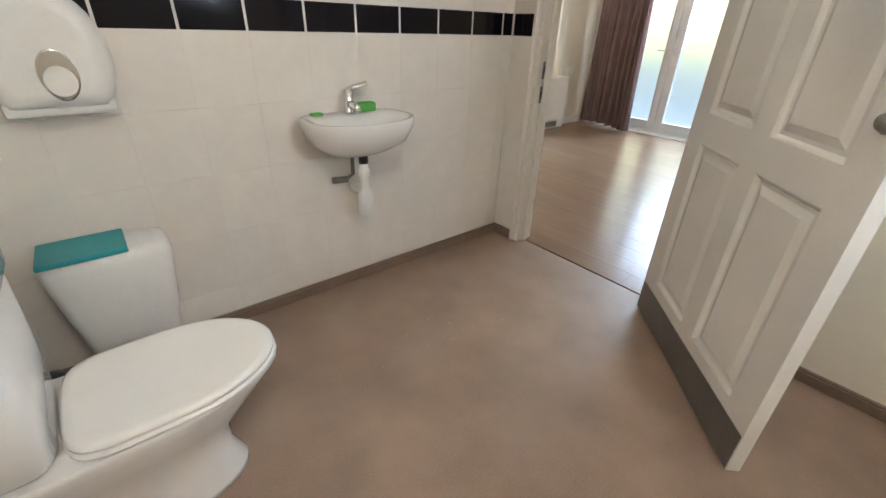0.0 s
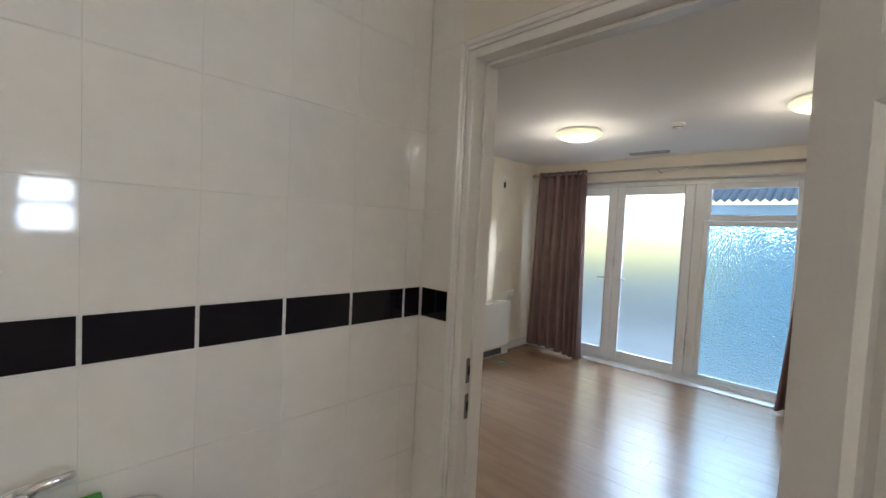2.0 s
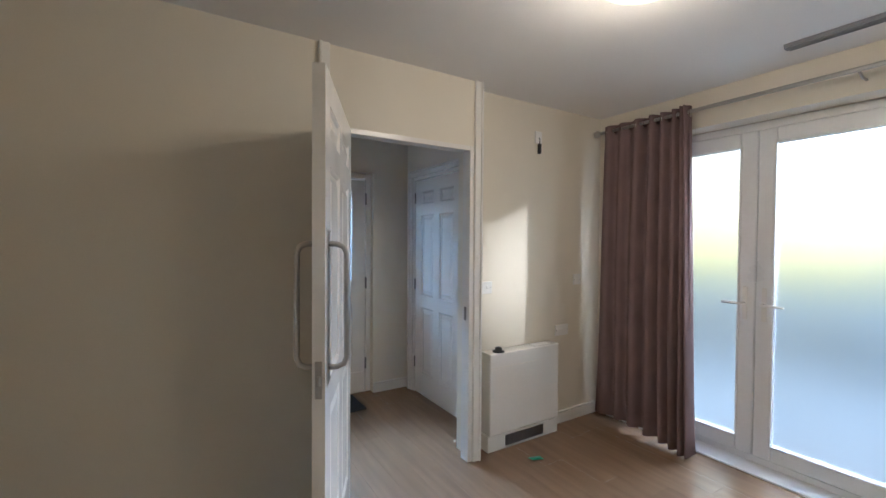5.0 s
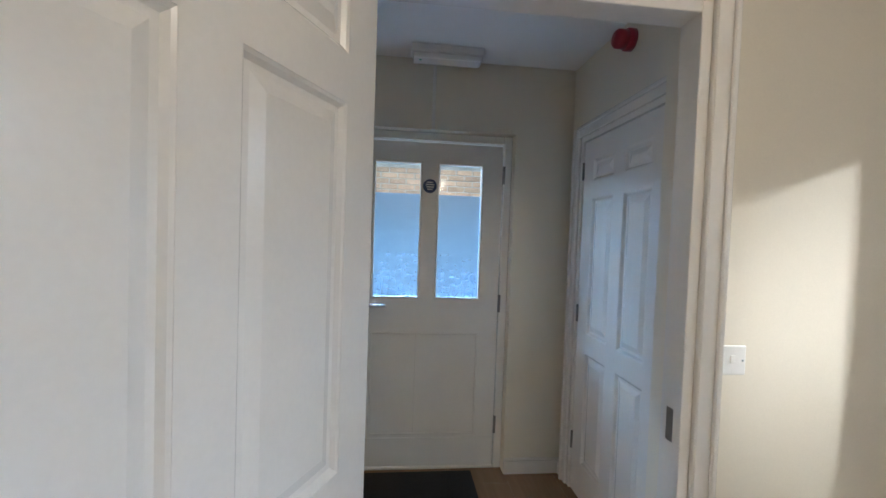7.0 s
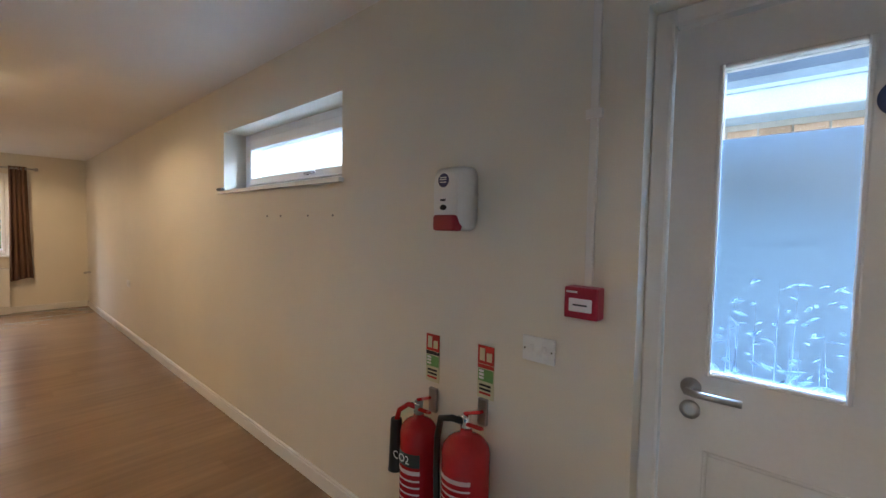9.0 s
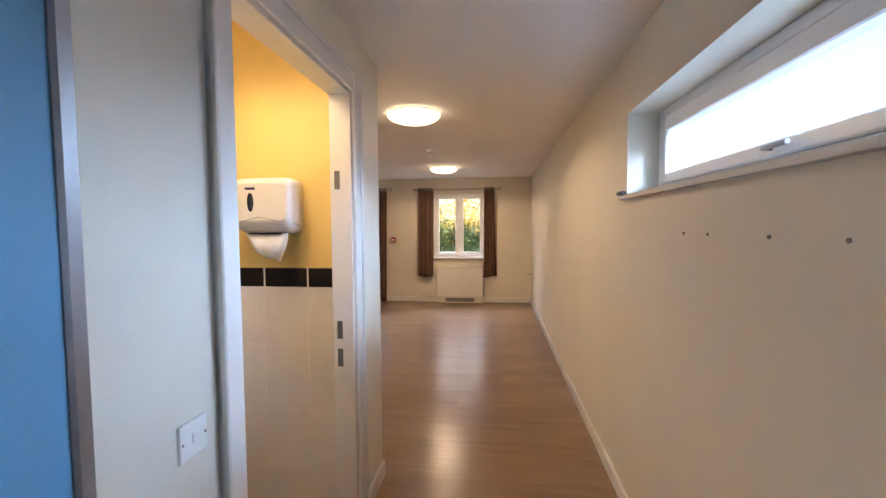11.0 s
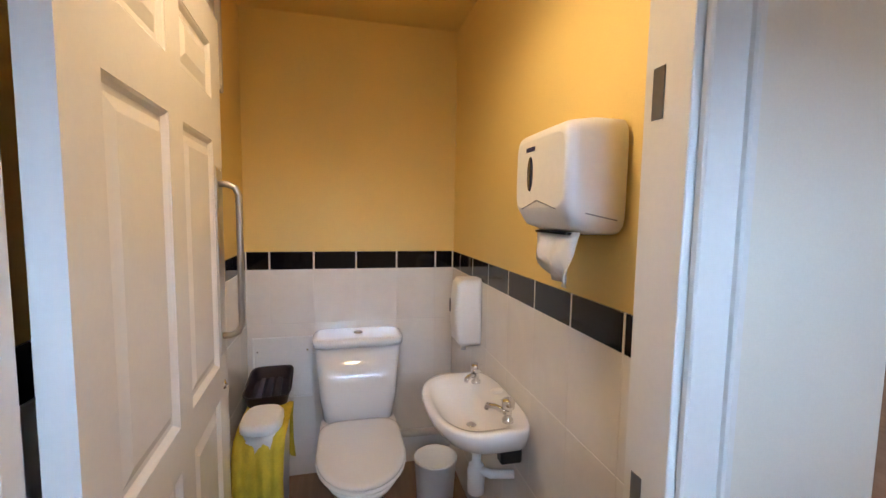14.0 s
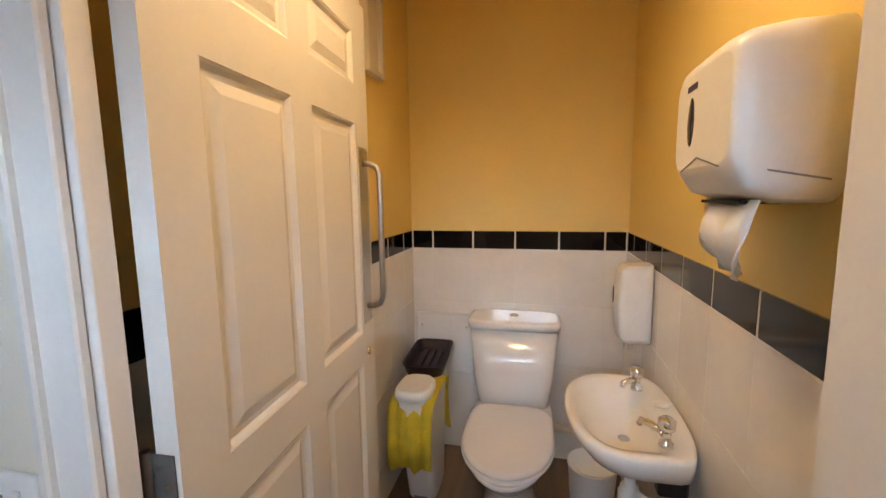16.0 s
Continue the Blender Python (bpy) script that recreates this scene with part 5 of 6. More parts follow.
part("base", lathe(B(), [(0.12, 0.0), (0.125, -0.02)], seg=32), plastic, wl)
part("diffuser", lathe(B(), [(0.12, -0.02), (0.115, -0.05), (0.08, -0.085), (0.004, -0.095)], seg=32), diffuser_hall, wl)
for o in wl.children:
    o.visible_shadow = False
tap_pin = solid("wall_pin", tube(B(), [(-1.223, 1.125, 1.835), (-1.211, 1.125, 1.835)], 0.004, 8), steel, "small steel pin in the toilet wall", "pin")


# ---- lobby and passage ----
solid("door_mat", box(B(), 1.63, 2.30, 3.10, 3.47, 0.0, 0.014, 0.005, 2), mat_black, "black coir entrance mat", "door mat")

el = thing("emergency_light", pose(2.05, 3.30, CEIL), "white bulkhead emergency light over the entrance", "emergency light")
part("body", box(B(), -0.20, 0.20, -0.06, 0.06, -0.04, 0, 0.01, 2), plastic, el)
part("diffuser", box(B(), -0.19, 0.19, -0.052, 0.052, -0.075, -0.04, 0.012, 2), ceramic, el)
part("indicator", lathe(B(), [(0.006, 0), (0.005, -0.004)], (-0.15, -0.02, -0.075), 10), teal_litter, el)
so = thing("fire_sounder", pose(2.86, 2.82, 2.40, 0, -90, 0), "round red fire alarm sounder high on the wall", "alarm sounder")
part("base", lathe(B(), [(0.05, 0), (0.05, 0.03), (0.044, 0.035)], seg=28), red_plastic, so)
part("horn", lathe(B(), [(0.044, 0.035), (0.042, 0.075), (0.034, 0.085), (0.0, 0.087)], seg=28, cap1=False), red_plastic, so)


def call_point(m):
    t = thing("fire_call_point", m, "red break-glass fire call point on the wall", "call point")
    part("body", box(B(), -0.052, 0.052, -0.055, 0, -0.048, 0.048, 0.006, 2), red_plastic, t)
    part("element", box(B(), -0.036, 0.036, -0.058, -0.054, -0.026, 0.014, 0.002), paper, t, "white break-glass element")
    part("print_bar", box(B(), -0.022, 0.022, -0.0588, -0.058, -0.008, -0.003), ink_black, t)
    part("print_bar", box(B(), -0.045, -0.01, -0.0558, -0.0548, 0.03, 0.036), paper, t)
    return t


call_point(pose(1.346, 3.45, 1.245))
cn = thing("conduit", pose(0, 0, 0), "slim white cable conduit down to the call point", "conduit")
part("duct", box(B(), 1.338, 1.362, 3.436, 3.45, 1.293, CEIL, 0.002), gloss_white, cn)
part("clip", box(B(), 1.325, 1.375, 3.432, 3.45, 1.80, 1.83, 0.002), gloss_white, cn)
cn2 = solid("conduit", box(B(), 1.985, 2.005, 3.438, 3.45, HEAD_X, CEIL, 0.002), gloss_white, "slim white cable conduit above the entrance", "conduit")
socket("wall_socket", pose(1.185, 3.45, 1.06), "white double wall plate by the entrance", "wall plate", 0.12, 0.086, 2)
socket("wall_socket", pose(-4.59, 3.45, 0.69), "white wall socket low on the hall wall", "socket", 0.146, 0.086, 2)
socket("light_switch", pose(0.03, 2.04, 1.07, 0, 0, 180), "white light switch beside the toilet doorway", "light switch", 0.086, 0.086, 1)
solid("pipe_stub", tube(B(), [(-7.27, 3.45, 0.61), (-7.27, 3.40, 0.61), (-7.27, 3.36, 0.60)], 0.018, 10), steel, "short metal pipe stub on the hall wall", "pipe")

ds = thing("soap_dispenser", pose(0.835, 3.45, 1.575), "white hand sanitiser dispenser with a red push bar", "dispenser")
rr = []
for y, w, z0, z1 in ((-0.001, 0.15, -0.12, 0.12), (-0.05, 0.15, -0.12, 0.12), (-0.085, 0.14, -0.10, 0.112), (-0.10, 0.115, -0.07, 0.09)):
    rr.append([(x * w / 0.2, y, (z0 + z1) / 2 + zz * (z1 - z0) / 0.2) for x, zz in outline(0.2, 0.2, 36, 5)])
part("cover", loft(B(), rr), plastic, ds, "white plastic cover")
part("push_bar", box(B(), -0.056, 0.056, -0.112, -0.06, -0.122, -0.062, 0.016, 3), red_plastic, ds, "red push bar")
part("badge", lathe(B(), [(0.026, 0), (0.025, 0.002)], seg=24), navy, ds, "round blue badge", pose(-0.01, -0.100, 0.065, 90, 0, 0))
for zz in (0.058, 0.068, 0.075):
    part("print_bar", box(B(), -0.026, 0.006, -0.1035, -0.102, zz - 0.0015, zz + 0.0015), paper, ds)
part("gauge", lathe(B(), [(0.017, 0), (0.015, 0.002)], seg=20, sy=0.6), dark_gap, ds, "dark level window", pose(-0.01, -0.100, -0.035, 90, 0, 0))
part("print_bar", box(B(), -0.022, 0.002, -0.1025, -0.1005, -0.012, -0.004), black_plastic, ds)


def id_sign(x, z):
    """A narrow extinguisher identification card."""
    t = thing("extinguisher_sign", pose(x, 3.45, z), "narrow extinguisher sign, red over green print", "sign", "extinguisher signs")
    part("card", box(B(), -0.037, 0.037, -0.002, 0, -0.10, 0.10), sign_buff, t)
    part("red_panel", box(B(), -0.037, 0.037, -0.003, -0.002, 0.03, 0.10), sign_red, t)
    part("black_band", box(B(), -0.037, 0.037, -0.003, -0.002, 0.014, 0.028), ink_black if x < 0.8 else sign_red, t)
    part("green_panel", box(B(), -0.034, 0.034, -0.003, -0.002, -0.035, 0.010), sign_green, t)
    for k in range(3):
        part("pictogram", box(B(), -0.03, -0.008, -0.0038, -0.0028, -0.028 + 0.013 * k, -0.019 + 0.013 * k), paper, t)
        part("pictogram", box(B(), -0.028, 0.024, -0.003, -0.002, -0.055 - 0.015 * k, -0.047 - 0.015 * k), sign_red if k == 2 else ink_black, t)
    part("pictogram", box(B(), -0.028, -0.004, -0.0038, -0.0028, 0.042, 0.09), sign_buff, t)
    part("pictogram", box(B(), 0.004, 0.028, -0.0038, -0.0028, 0.042, 0.075), sign_buff, t)
    return t


id_sign(0.695, 0.922)
id_sign(0.967, 0.928)


def extinguisher(x, z, r, h, kind):
    """A hung extinguisher; its foot at z."""
    y = 3.45 - r - 0.018
    lab = "red carbon dioxide extinguisher with a black horn, wall-hung" if kind == "gas" else "red foam extinguisher with a black hose, wall-hung"
    t = thing("fire_extinguisher", pose(x, y, z), lab, "fire extinguisher", "fire extinguishers")
    prof = [(r * 0.78, 0), (r * 0.97, 0.012), (r, 0.03), (r, h * 0.80)]
    prof += [(r * math.cos(a), h * 0.80 + r * 0.75 * math.sin(a)) for a in (0.35, 0.7, 1.0, 1.2)] + [(0.022, h * 0.80 + r * 0.78), (0.02, h * 0.80 + r * 0.95)]
    part("cylinder", lathe(B(), prof, seg=32), red_paint, t, "red enamelled cylinder")
    zt = h * 0.80 + r * 0.95
    part("valve", lathe(B(), [(0.02, 0), (0.022, 0.01), (0.016, 0.02), (0.018, 0.05), (0.0, 0.052)], (0, 0, zt), 16, cap1=False), chrome if kind != "gas" else dark_steel, t, "metal valve")
    for dz, up_ in ((0.03, 0.0), (0.055, 0.045)):
        part("lever", box(B(), -0.012, 0.012, -0.005, 0.005, -0.006, 0.006, 0.002), red_paint, t, "red squeeze lever", pose(0.045, -0.02, zt + dz + up_ * 0.5, 0, -14 - up_ * 220, -20) @ Matrix.Diagonal((5.2, 1.4, 1, 1)))
    part("pin", tube(B(), [(-0.02, -0.02, zt + 0.045), (0.02, -0.02, zt + 0.045)], 0.003, 8), chrome, t)
    lab_m = label_pale
    bmx = B()
    a0, a1 = radians(-150), radians(-40)
    n = 14

    def band(z0, z1, rr_):
        bm = B()
        lo = [bm.verts.new((rr_ * math.cos(a0 + (a1 - a0) * k / n), rr_ * math.sin(a0 + (a1 - a0) * k / n), z0)) for k in range(n + 1)]
        hi = [bm.verts.new((v.co.x, v.co.y, z1)) for v in lo]
        for k in range(n):
            bm.faces.new((lo[k], lo[k + 1], hi[k + 1], hi[k])).smooth = True
        return bm
    bmx.free()
    if kind == "gas":
        b = part("colour_band", band(h * 0.56, h * 0.67, r + 0.001), black_plastic, t, "black print band")
        text("lettering", "CO2", 0.045, paper, t, pose(-0.02, -r - 0.0022, h * 0.615, 90, 0, 0), "white letters")
    for k in range(7):
        zz = h * (0.50 - 0.055 * k) if kind == "gas" else h * (0.60 - 0.06 * k)
        part("print_bar", band(zz, zz + (0.016 if k == 0 else 0.007), r + 0.0012), label_pale, t, "pale printed instructions")
    if kind == "gas":
        hs = part("hose", tube(B(), [(0, 0, zt + 0.02), (-0.05, -0.01, zt + 0.025), (-r - 0.02, -0.02, zt - 0.01), (-r - 0.035, -0.02, zt - 0.06)], [0.010, 0.010, 0.010, 0.012], 10), red_paint, t, "red swivel arm")
        part("horn", lathe(B(), [(0.022, 0), (0.024, -0.01), (0.030, -0.20), (0.033, -0.215), (0.0, -0.216)], (-r - 0.037, -0.02, zt - 0.05), 18, cap1=False), black_plastic, t, "black discharge horn")
    else:
        pts = [(0, 0, zt + 0.02), (-0.04, -0.03, zt + 0.035), (-r - 0.005, -0.035, zt + 0.02), (-r - 0.025, -0.03, zt - 0.06), (-r - 0.018, -0.04, zt - 0.18), (-r - 0.004, -0.05, zt - 0.28), (-r + 0.006, -0.055, zt - 0.33)]
        part("hose", tube(B(), pts, 0.012, 12), black_plastic, t, "black rubber hose")
    part("wall_bracket", box(B(), -0.02, 0.02, r + 0.002, r + 0.018, zt - 0.02, zt + 0.08, 0.002), steel, t, "metal wall bracket")
    return t


extinguisher(0.708, 0.262, 0.074, 0.485, "gas")
extinguisher(0.962, 0.35, 0.087, 0.395, "foam")

nb = thing("notice_board", pose(0, 2.04, 0), "blue felt notice board in a grey aluminium frame", "notice board")
part("panel", box(B(), 0.325, 1.43, 0.004, 0.03, 1.095, 2.0), board_blue, nb, "blue felt panel")
part("frame", ring(B(), "x", 0.0, 0.04, 0.29, 1.465, 1.06, 2.035, 0.035, 0.006), alu, nb, "grey aluminium frame")
lk = part("lock", lathe(B(), [(0.011, 0), (0.011, 0.03), (0.008, 0.034)], seg=16), black_plastic, nb, "black key lock", pose(0.312, 0.04, 1.085, -90, 0, 0))
part("key", tube(B(), [(0.312, 0.072, 1.085), (0.312, 0.09, 1.083)], 0.009, 10), black_plastic, nb)
part("key_ring", tube(B(), [(0.312 + 0.016 * math.cos(a), 0.086, 1.066 + 0.018 * math.sin(a)) for a in (k * 0.5236 for k in range(13))], 0.0015, 6), chrome, nb)
pw = solid("window_wedge", box(B(), -1.53, -1.44, 3.40, 3.43, 1.7135, 1.732, 0.004), black_plastic, "small black object on the window board", "clip")
for k, x in enumerate((-0.05, -0.30, -0.62, -0.80)):
    solid("wall_pin", tube(B(), [(x, 3.45, 1.52), (x, 3.446, 1.52)], 0.006, 8), dark_steel, "small dark screw hole in the wall", "screw", "old screws under the window")

# ---- hall ----
curtain_rod("y", -7.46, 1.16, 2.80, 2.27, "slim brass-coloured curtain pole over the hall window", -7.55)
curtain("curtain", "y", -7.46, 1.21, 1.51, 1.18, 1.50, 0.53, 2.30, 4, 0.035, cloth2, "short dark brown curtain beside the hall window", "hall window curtains", 21)
curtain("curtain", "y", -7.46, 2.52, 2.72, 2.50, 2.77, 0.53, 2.30, 4, 0.035, cloth2, "short dark brown curtain beside the hall window", "hall window curtains", 22)
curtain_rod("y", -7.45, -1.75, 0.62, 2.28, "steel curtain pole over the hall garden doors", -7.55)
curtain("curtain", "y", -7.45, 0.33, 0.56, -0.02, 0.52, 0.02, 2.31, 5, 0.045, cloth2, "long dark brown curtain drawn aside by the garden doors", "hall door curtains", 23)
curtain("curtain", "y", -7.45, -1.66, -1.22, -1.62, -1.20, 0.02, 2.31, 5, 0.045, cloth2, "long dark brown curtain drawn aside by the garden doors", "hall door curtains", 24)
call_point(pose(-7.55, 0.66, 1.27, 0, 0, 90))

# ---- outside ----
structure("ground", box(B(), -60, 60, -60, 60, -0.30, -0.125), paving, "grey paved ground round the building")


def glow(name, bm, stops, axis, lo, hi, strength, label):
    """A plain backdrop that glows by emission, outdoor light painted in as tones along one axis."""
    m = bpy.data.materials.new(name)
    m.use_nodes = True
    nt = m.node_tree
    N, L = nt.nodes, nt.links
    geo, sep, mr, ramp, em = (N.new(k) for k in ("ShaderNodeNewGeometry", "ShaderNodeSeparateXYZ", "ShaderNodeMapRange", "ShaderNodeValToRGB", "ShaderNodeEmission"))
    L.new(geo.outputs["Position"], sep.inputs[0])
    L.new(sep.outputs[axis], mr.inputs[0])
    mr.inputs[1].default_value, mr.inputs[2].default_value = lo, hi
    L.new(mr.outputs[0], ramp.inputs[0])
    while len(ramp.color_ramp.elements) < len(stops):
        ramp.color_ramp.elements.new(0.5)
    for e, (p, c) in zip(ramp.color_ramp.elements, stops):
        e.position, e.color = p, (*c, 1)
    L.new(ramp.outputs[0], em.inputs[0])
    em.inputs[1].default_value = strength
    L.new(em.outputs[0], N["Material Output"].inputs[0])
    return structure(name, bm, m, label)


# self-lit sheet: hedge, sunlit trees and sky are emission colours, brightening the panes
glow("backdrop_east", box(B(), 12.0, 12.1, -5.5, 14, -0.125, 9), [(0.0, (0.28, 0.36, 0.50)), (0.045, (0.12, 0.18, 0.19)), (0.085, (0.16, 0.21, 0.10)), (0.125, (0.78, 0.66, 0.24)), (0.32, (0.95, 0.86, 0.50)), (1.0, (0.80, 0.90, 1.0))], 2, 0, 9, 1.0, "glowing backdrop standing in for the sunlit garden distance")

# self-lit sheet behind the bushes, foliage and sky brightness put into its emission
glow("backdrop_west", box(B(), -16.1, -16.0, -9, 9, -0.125, 7), [(0.0, (0.20, 0.30, 0.12)), (0.2, (0.42, 0.48, 0.22)), (0.35, (0.85, 0.80, 0.50)), (0.6, (0.95, 0.97, 0.95)), (1.0, (0.9, 0.96, 1.0))], 2, 0, 7, 1.1, "glowing backdrop standing in for the lit garden and sky")

# brick wall and eaves across the entrance path
nbk = tagged(thing("neighbour_wall", pose(0, 0, 0), "buff brick wall under a dark roof edge", "building"), kind="structure")
part("core", box(B(), -3.0, 5.5, 6.63, 6.9, -0.13, 2.42), mortar, nbk)
part("fascia", box(B(), 1.2, 5.5, 6.30, 6.62, 2.40, 2.60, 0.01), blue_render, nbk, "pale blue-grey fascia board")
part("roof", loft(B(), [[(1.1, 6.2, 2.60), (5.6, 6.2, 2.60), (5.6, 6.2, 2.66), (1.1, 6.2, 2.66)], [(1.1, 9.2, 4.3), (5.6, 9.2, 4.3), (5.6, 9.2, 4.36), (1.1, 9.2, 4.36)]], smooth=False), roof_m, nbk, "dark roof slope")
me_b = mesh("brick", box(B(), -0.105, 0.105, 0, 0.02, -0.031, 0.031, 0.004), brick_m)
for r in range(9):
    for c in range(18):
        o = new("brick", me_b)
        o.parent = nbk
        o.matrix_basis = pose(0.2 + 0.225 * c + (0.1125 if r % 2 else 0), 6.612, 1.72 + 0.075 * r)
# neighbour's ribbed roof behind the garden doors
nb2 = tagged(thing("neighbour_house", pose(0, 0, 0), "low building with a blue-grey ribbed roof", "building"), kind="structure")
part("wall", box(B(), 8.2, 11.3, -8.5, 0.9, -0.13, 2.28), blue_render, nb2, "rendered wall")
bm = B()
for k in range(75):
    y = -8.8 + k * 0.13
    loft(bm, [[(7.9, y, 2.30), (7.9, y + 0.065, 2.36), (7.9, y + 0.13, 2.30)], [(11.2, y, 3.75), (11.2, y + 0.065, 3.81), (11.2, y + 0.13, 3.75)]], close=False, cap0=False, cap1=False, smooth=False)
part("roof", bm, roof_m, nb2, "blue-grey ribbed roof sheets")


def shrub(x, y, r, h, material, n, seed, label, trunk=True, z=-0.125):
    """A bush or small tree: a stem, limbs and a ragged crown of leaves."""
    rg = random.Random(seed)
    t = thing("bush" if h < 2.2 else "tree", pose(x, y, z), label, "bush" if h < 2.2 else "tree")
    bm = tube(B(), [(0, 0, 0), (0.03, 0.02, h * 0.35), (0.0, 0.05, h * 0.75)], [0.05 * h / 2, 0.035 * h / 2, 0.01], 8)
    for k in range(6):
        a = rg.uniform(0, 6.28)
        tube(bm, [(0.01, 0.02, h * rg.uniform(0.2, 0.4)), (math.cos(a) * r * 0.4, math.sin(a) * r * 0.4, h * 0.6), (math.cos(a) * r * 0.75, math.sin(a) * r * 0.75, h * rg.uniform(0.65, 0.95))], [0.02 * h / 2, 0.013, 0.005], 6)
    part("trunk", bm, bark, t)
    vs, fs = [], []
    clumps = [(rg.gauss(0, r * 0.45), rg.gauss(0, r * 0.45), h * rg.uniform(0.15 if h < 2.2 else 0.35, 1.0), rg.uniform(0.12, 0.3) * r) for _ in range(46)]
    for k in range(n):
        cx, cy, cz, cr = rg.choice(clumps)
        p = Vector((cx + rg.gauss(0, cr), cy + rg.gauss(0, cr), max(0.05, cz + rg.gauss(0, cr))))
        d1 = Vector((rg.uniform(-1, 1), rg.uniform(-1, 1), rg.uniform(-1, 1))).normalized()
        d2 = d1.orthogonal().normalized()
        s = rg.uniform(0.03, 0.06)
        i = len(vs)
        vs += [p - d1 * s, p + d2 * s * 0.45, p + d1 * s, p - d2 * s * 0.45]
        fs.append((i, i + 1, i + 2, i + 3))
    me = bpy.data.meshes.new("crown")
    me.from_pydata([tuple(v) for v in vs], [], fs)
    me.materials.append(material)
    o = new("crown", me)
    o.parent = t
    return t


for k, (x, y, r, h, m, n) in enumerate(((-9.6, -0.9, 0.55, 1.3, leaf_m, 2600), (-10.3, -0.1, 0.8, 1.9, leaf_m, 3600), (-10.6, 1.0, 0.8, 1.6, leaf_m, 3200), (-10.4, 2.0, 0.7, 1.5, leaf_m, 3000), (-10.6, 2.9, 0.7, 1.5, leaf_m, 2600), (-11.6, -1.6, 1.0, 2.1, leaf_m, 4000), (-12.2, 1.6, 1.2, 3.0, leaf_y, 3600), (-12.4, 2.9, 1.1, 2.9, leaf_y, 3000))):
    shrub(x, y, r, h, m, n, 40 + k, "leafy green garden bush" if m is leaf_m else "small garden tree in yellow autumn leaf")
fc = tagged(thing("fence", pose(0, 0, 0), "weathered timber garden fence", "fence"), kind="structure")
for k in range(60):
    part("slat", box(B(), -13.35, -13.32, -4.5 + k * 0.17, -4.35 + k * 0.17, -0.12, 1.75), fence_m, fc)
for k in range(5):
    part("post", box(B(), -13.45, -13.35, -4.4 + k * 2.4, -4.3 + k * 2.4, -0.12, 1.85), fence_m, fc)

gc = thing("garden_chair", pose(-8.75, -1.05, -0.125, 0, 0, 35), "pale slatted garden chair outside the hall doors", "chair")
for x in (-0.22, 0.22):
    for y in (-0.22, 0.22):
        part("leg", box(B(), x - 0.018, x + 0.018, y - 0.018, y + 0.018, 0, 0.42 if y < 0 else 0.88, 0.004), garden_chair_m, gc)
    part("arm", box(B(), x - 0.025, x + 0.025, -0.25, 0.22, 0.62, 0.645, 0.006), garden_chair_m, gc)
    part("arm_post", box(B(), x - 0.015, x + 0.015, -0.235, -0.205, 0.42, 0.62), garden_chair_m, gc)
for k in range(6):
    part("seat_slat", box(B(), -0.22, 0.22, -0.22 + k * 0.075, -0.16 + k * 0.075, 0.42, 0.438, 0.004), garden_chair_m, gc)
for k in range(5):
    part("back_slat", box(B(), -0.20 + k * 0.088, -0.15 + k * 0.088, 0.205, 0.222, 0.46, 0.86, 0.004), garden_chair_m, gc)
part("top_rail", box(B(), -0.22, 0.22, 0.2, 0.235, 0.85, 0.90, 0.006), garden_chair_m, gc)
# added out of view: blocks the sun except for the patch by the heater
wall("wall_neighbour_gable", "y", 11.6, 11.9, -14.0, -5.5, 8.5, brick_m, "unseen wall added to block the sun, its one hole shaping the sun patch", [(-8.98, -8.12, 4.22, 4.95)], -0.125)

# ---- tiles and floor planks, piece by piece ----
TILE_MESH = {}


def tile_piece(w, h, material, nm):
    key = (round(w, 3), round(h, 3), nm)
    if key not in TILE_MESH:
        TILE_MESH[key] = mesh(nm, box(B(), -w / 2, w / 2, 0, 0.0075, -h / 2, h / 2, 0.0018 if material is tile_black else 0.0009), material)
    return TILE_MESH[key]


def tile_wall(parent, base, along, out, a0, a1, rows, off, tw=0.2275, joint=0.0022, skip=()):
    """Tiles on a wall: base is a point of the wall's face line, along its run, rows (z0, z1, material); off is one joint."""
    ang = math.atan2(along[1], along[0])
    n0 = math.floor((a0 - off) / tw)
    for z0, z1, material in rows:
        k = n0
        while off + k * tw < a1 - 1e-4:
            u, v = max(a0, off + k * tw), min(a1, off + (k + 1) * tw)
            k += 1
            if v - u < 0.012 or any(s[0] < (u + v) / 2 < s[1] and s[2] < (z0 + z1) / 2 < s[3] for s in skip):
                continue
            nm = "black_tile" if material is tile_black else "tile"
            jj = 0.008 if material is tile_black else 0.0006
            o = new(nm, tile_piece(v - u - jj, z1 - z0 - 1.4 * joint, material, nm))
            o.parent = parent
            c = (u + v) / 2
            flip = 1 if along[0] * out[1] - along[1] * out[0] > 0 else -1
            o.matrix_basis = pose(base[0] + along[0] * c, base[1] + along[1] * c, (z0 + z1) / 2, 0, 0, math.degrees(ang) + (0 if flip > 0 else 180))


BR = [(0.066, 0.191, tile_white), (0.191, 0.449, tile_white), (0.449, 0.707, tile_white), (0.707, 0.965, tile_white), (0.965, 1.223, tile_white), (1.223, 1.336, tile_black), (1.336, 1.625, tile_white), (1.625, 1.915, tile_white), (1.915, 2.205, tile_white), (2.205, CEIL, tile_white)]
tile_wall(bpy.data.objects["wall_bathroom_north"], (0, 0.008), (1, 0), (0, -1), -2.448, -0.001, BR, -0.083)
tile_wall(bpy.data.objects["wall_bathroom_east"], (0.008, 0), (0, 1), (-1, 0), -0.160, -0.002, BR, -0.16)
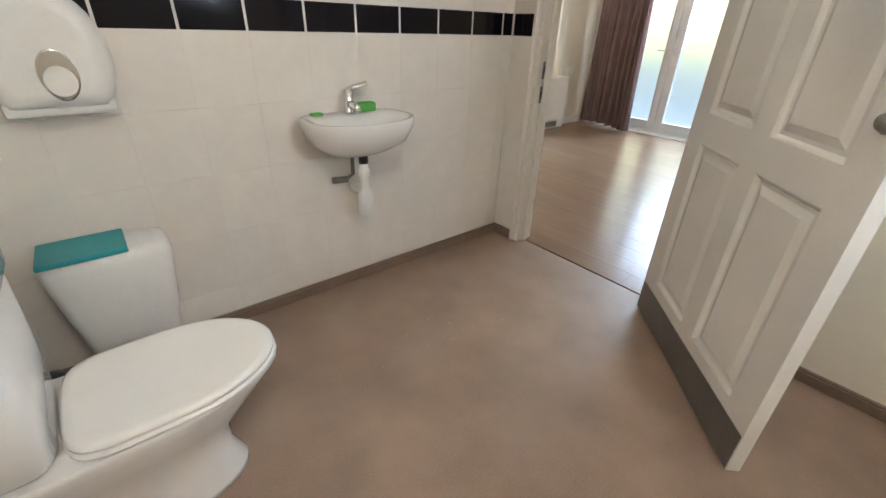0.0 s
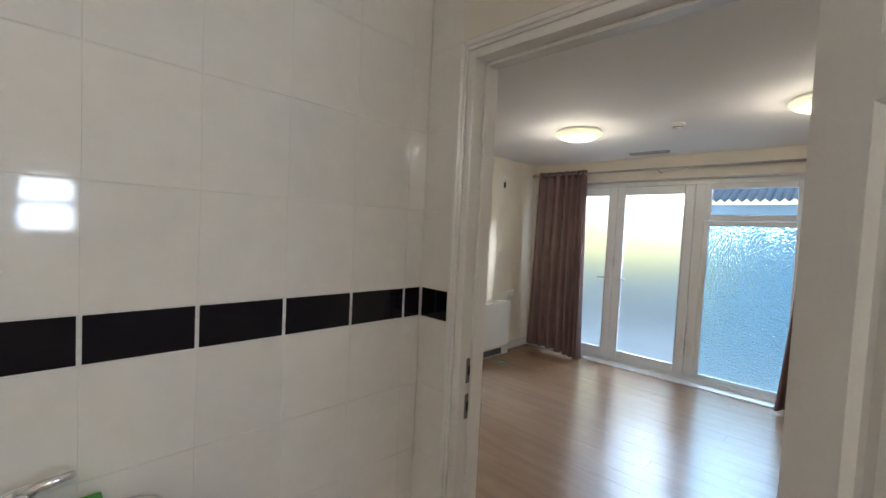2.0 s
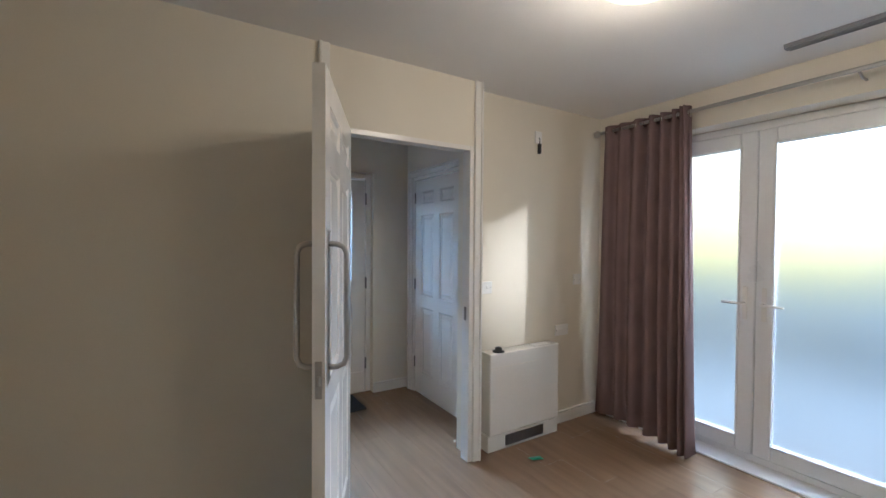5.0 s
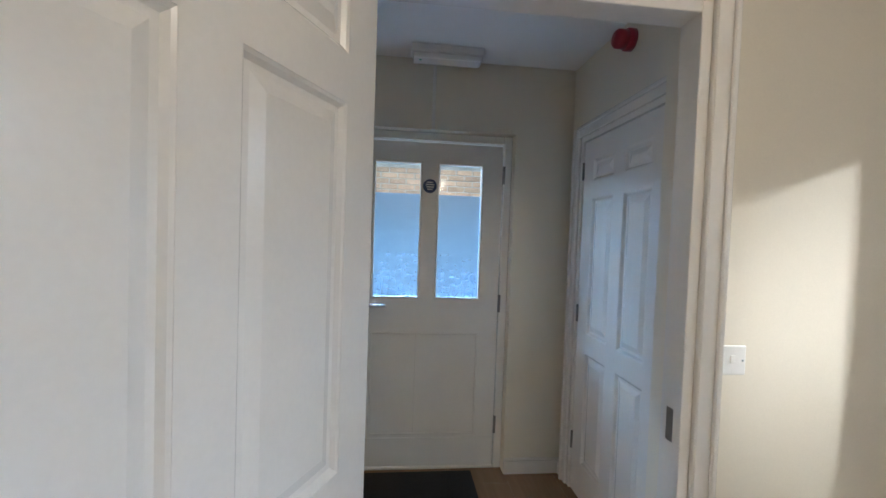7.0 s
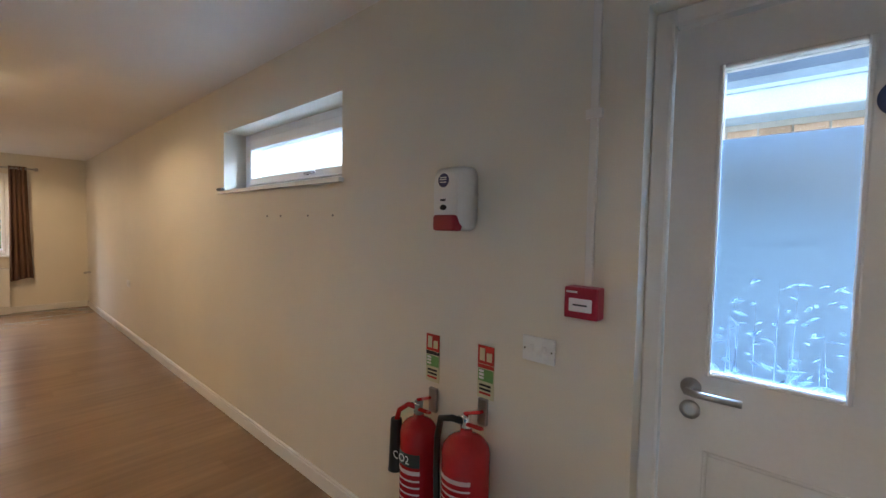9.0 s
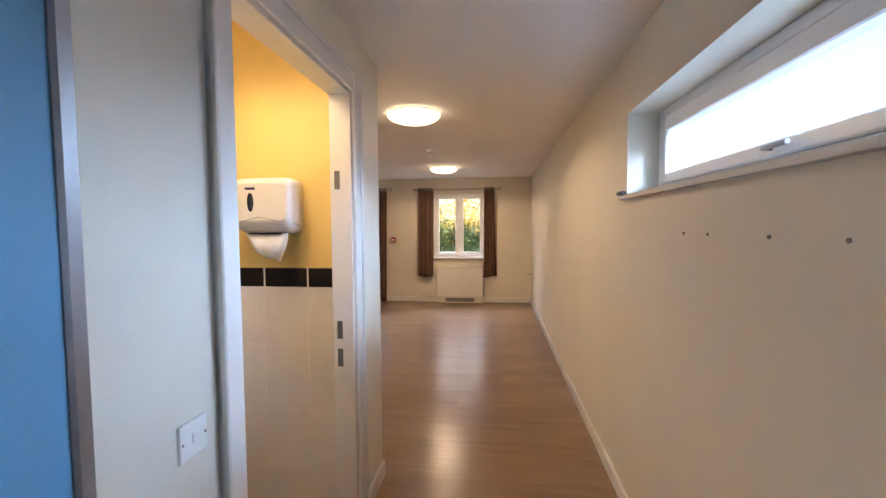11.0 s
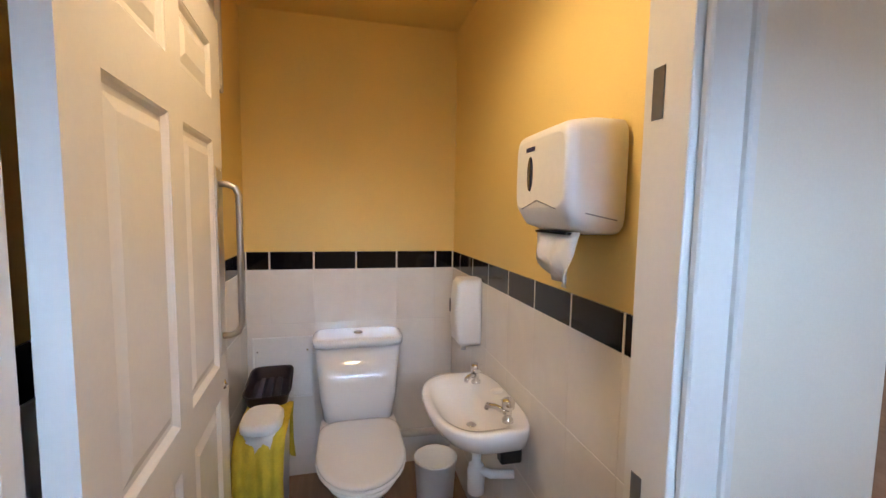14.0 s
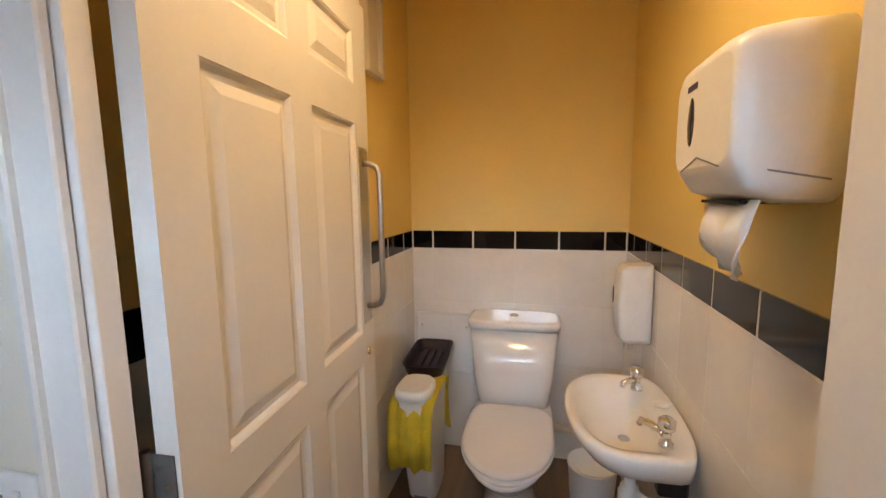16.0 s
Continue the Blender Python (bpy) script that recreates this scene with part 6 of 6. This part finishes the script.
WR = [(0.0, 0.215, tile_white), (0.215, 0.57, tile_white), (0.57, 0.92, tile_white), (0.92, 1.231, tile_white), (1.231, 1.336, tile_black)]
tile_wall(bpy.data.objects["wall_toilet_south"], (0, 0.107), (1, 0), (0, 1), -1.215, -0.027, WR, -0.867, 0.2385)
tile_wall(bpy.data.objects["wall_toilet_west"], (-1.223, 0), (0, 1), (1, 0), 0.116, 1.936, WR, 1.505, 0.2445)
tile_wall(bpy.data.objects["wall_toilet_east"], (-0.0195, 0), (0, 1), (-1, 0), 0.116, 1.936, WR, 1.505, 0.2445)
bm = B()
box(bm, -1.2235, -1.2165, 0.1135, 1.938, 0, 1.334)
structure("trim_grout_toilet_west", bm, grout, "pale grout bed")
structure("trim_grout_toilet_south", box(B(), -1.2165, -0.026, 0.1065, 0.1135, 0, 1.334), grout, "pale grout bed")
structure("trim_grout_toilet_east", box(B(), -0.026, -0.019, 0.1135, 1.938, 0, 1.334), grout, "pale grout bed")

PW, PL = 0.152, 0.914
plank_me = mesh("plank", box(B(), -PW / 2, PW / 2, -PL / 2, PL / 2, -0.012, 0.0, 0.0009), wood_floor)
far = []


def floor_span(x):
    """How far the boards run along y at this x."""
    if x > 2.90:
        return -2.61, 2.08
    if x > 0.06:
        return -2.61, 3.54
    return (0.1, 3.46) if x > -2.87 else (-3.89, 3.46)


rp = random.Random(2)
count = 0
for i in range(-49, 28):
    shift = rp.uniform(0, PL)
    x = i * PW
    lo, hi = floor_span(x)
    for j in range(-6, 6):
        y0, y1 = max(lo, j * PL + shift - PL / 2), min(hi, j * PL + shift + PL / 2)
        if y1 - y0 < 0.02:
            continue
        y = (y0 + y1) / 2
        if y1 - y0 > PL - 0.001 and 0.1 < x < 3.8 and -1.6 < y < 3.5 and count < 290:
            o = new("plank", plank_me)
            o.parent = floor
            o.matrix_basis = pose(x, y, 0)
            count += 1
        else:
            far.append((x, y, y1 - y0))
vs, fs = [], []
for x, y, l in far:
    i = len(vs)
    x0, x1, y0, y1 = x - PW / 2, x + PW / 2, y - l / 2, y + l / 2
    vs += [(x0, y0, 0), (x1, y0, 0), (x1, y1, 0), (x0, y1, 0)]
    fs.append((i, i + 1, i + 2, i + 3))
me = bpy.data.meshes.new("planks_far")
me.from_pydata(vs, [], fs)
me.materials.append(wood_floor)
o = new("planks_far", me)
o.parent = floor
tagged(o, "wood-effect vinyl planks further off", kind="stuff")
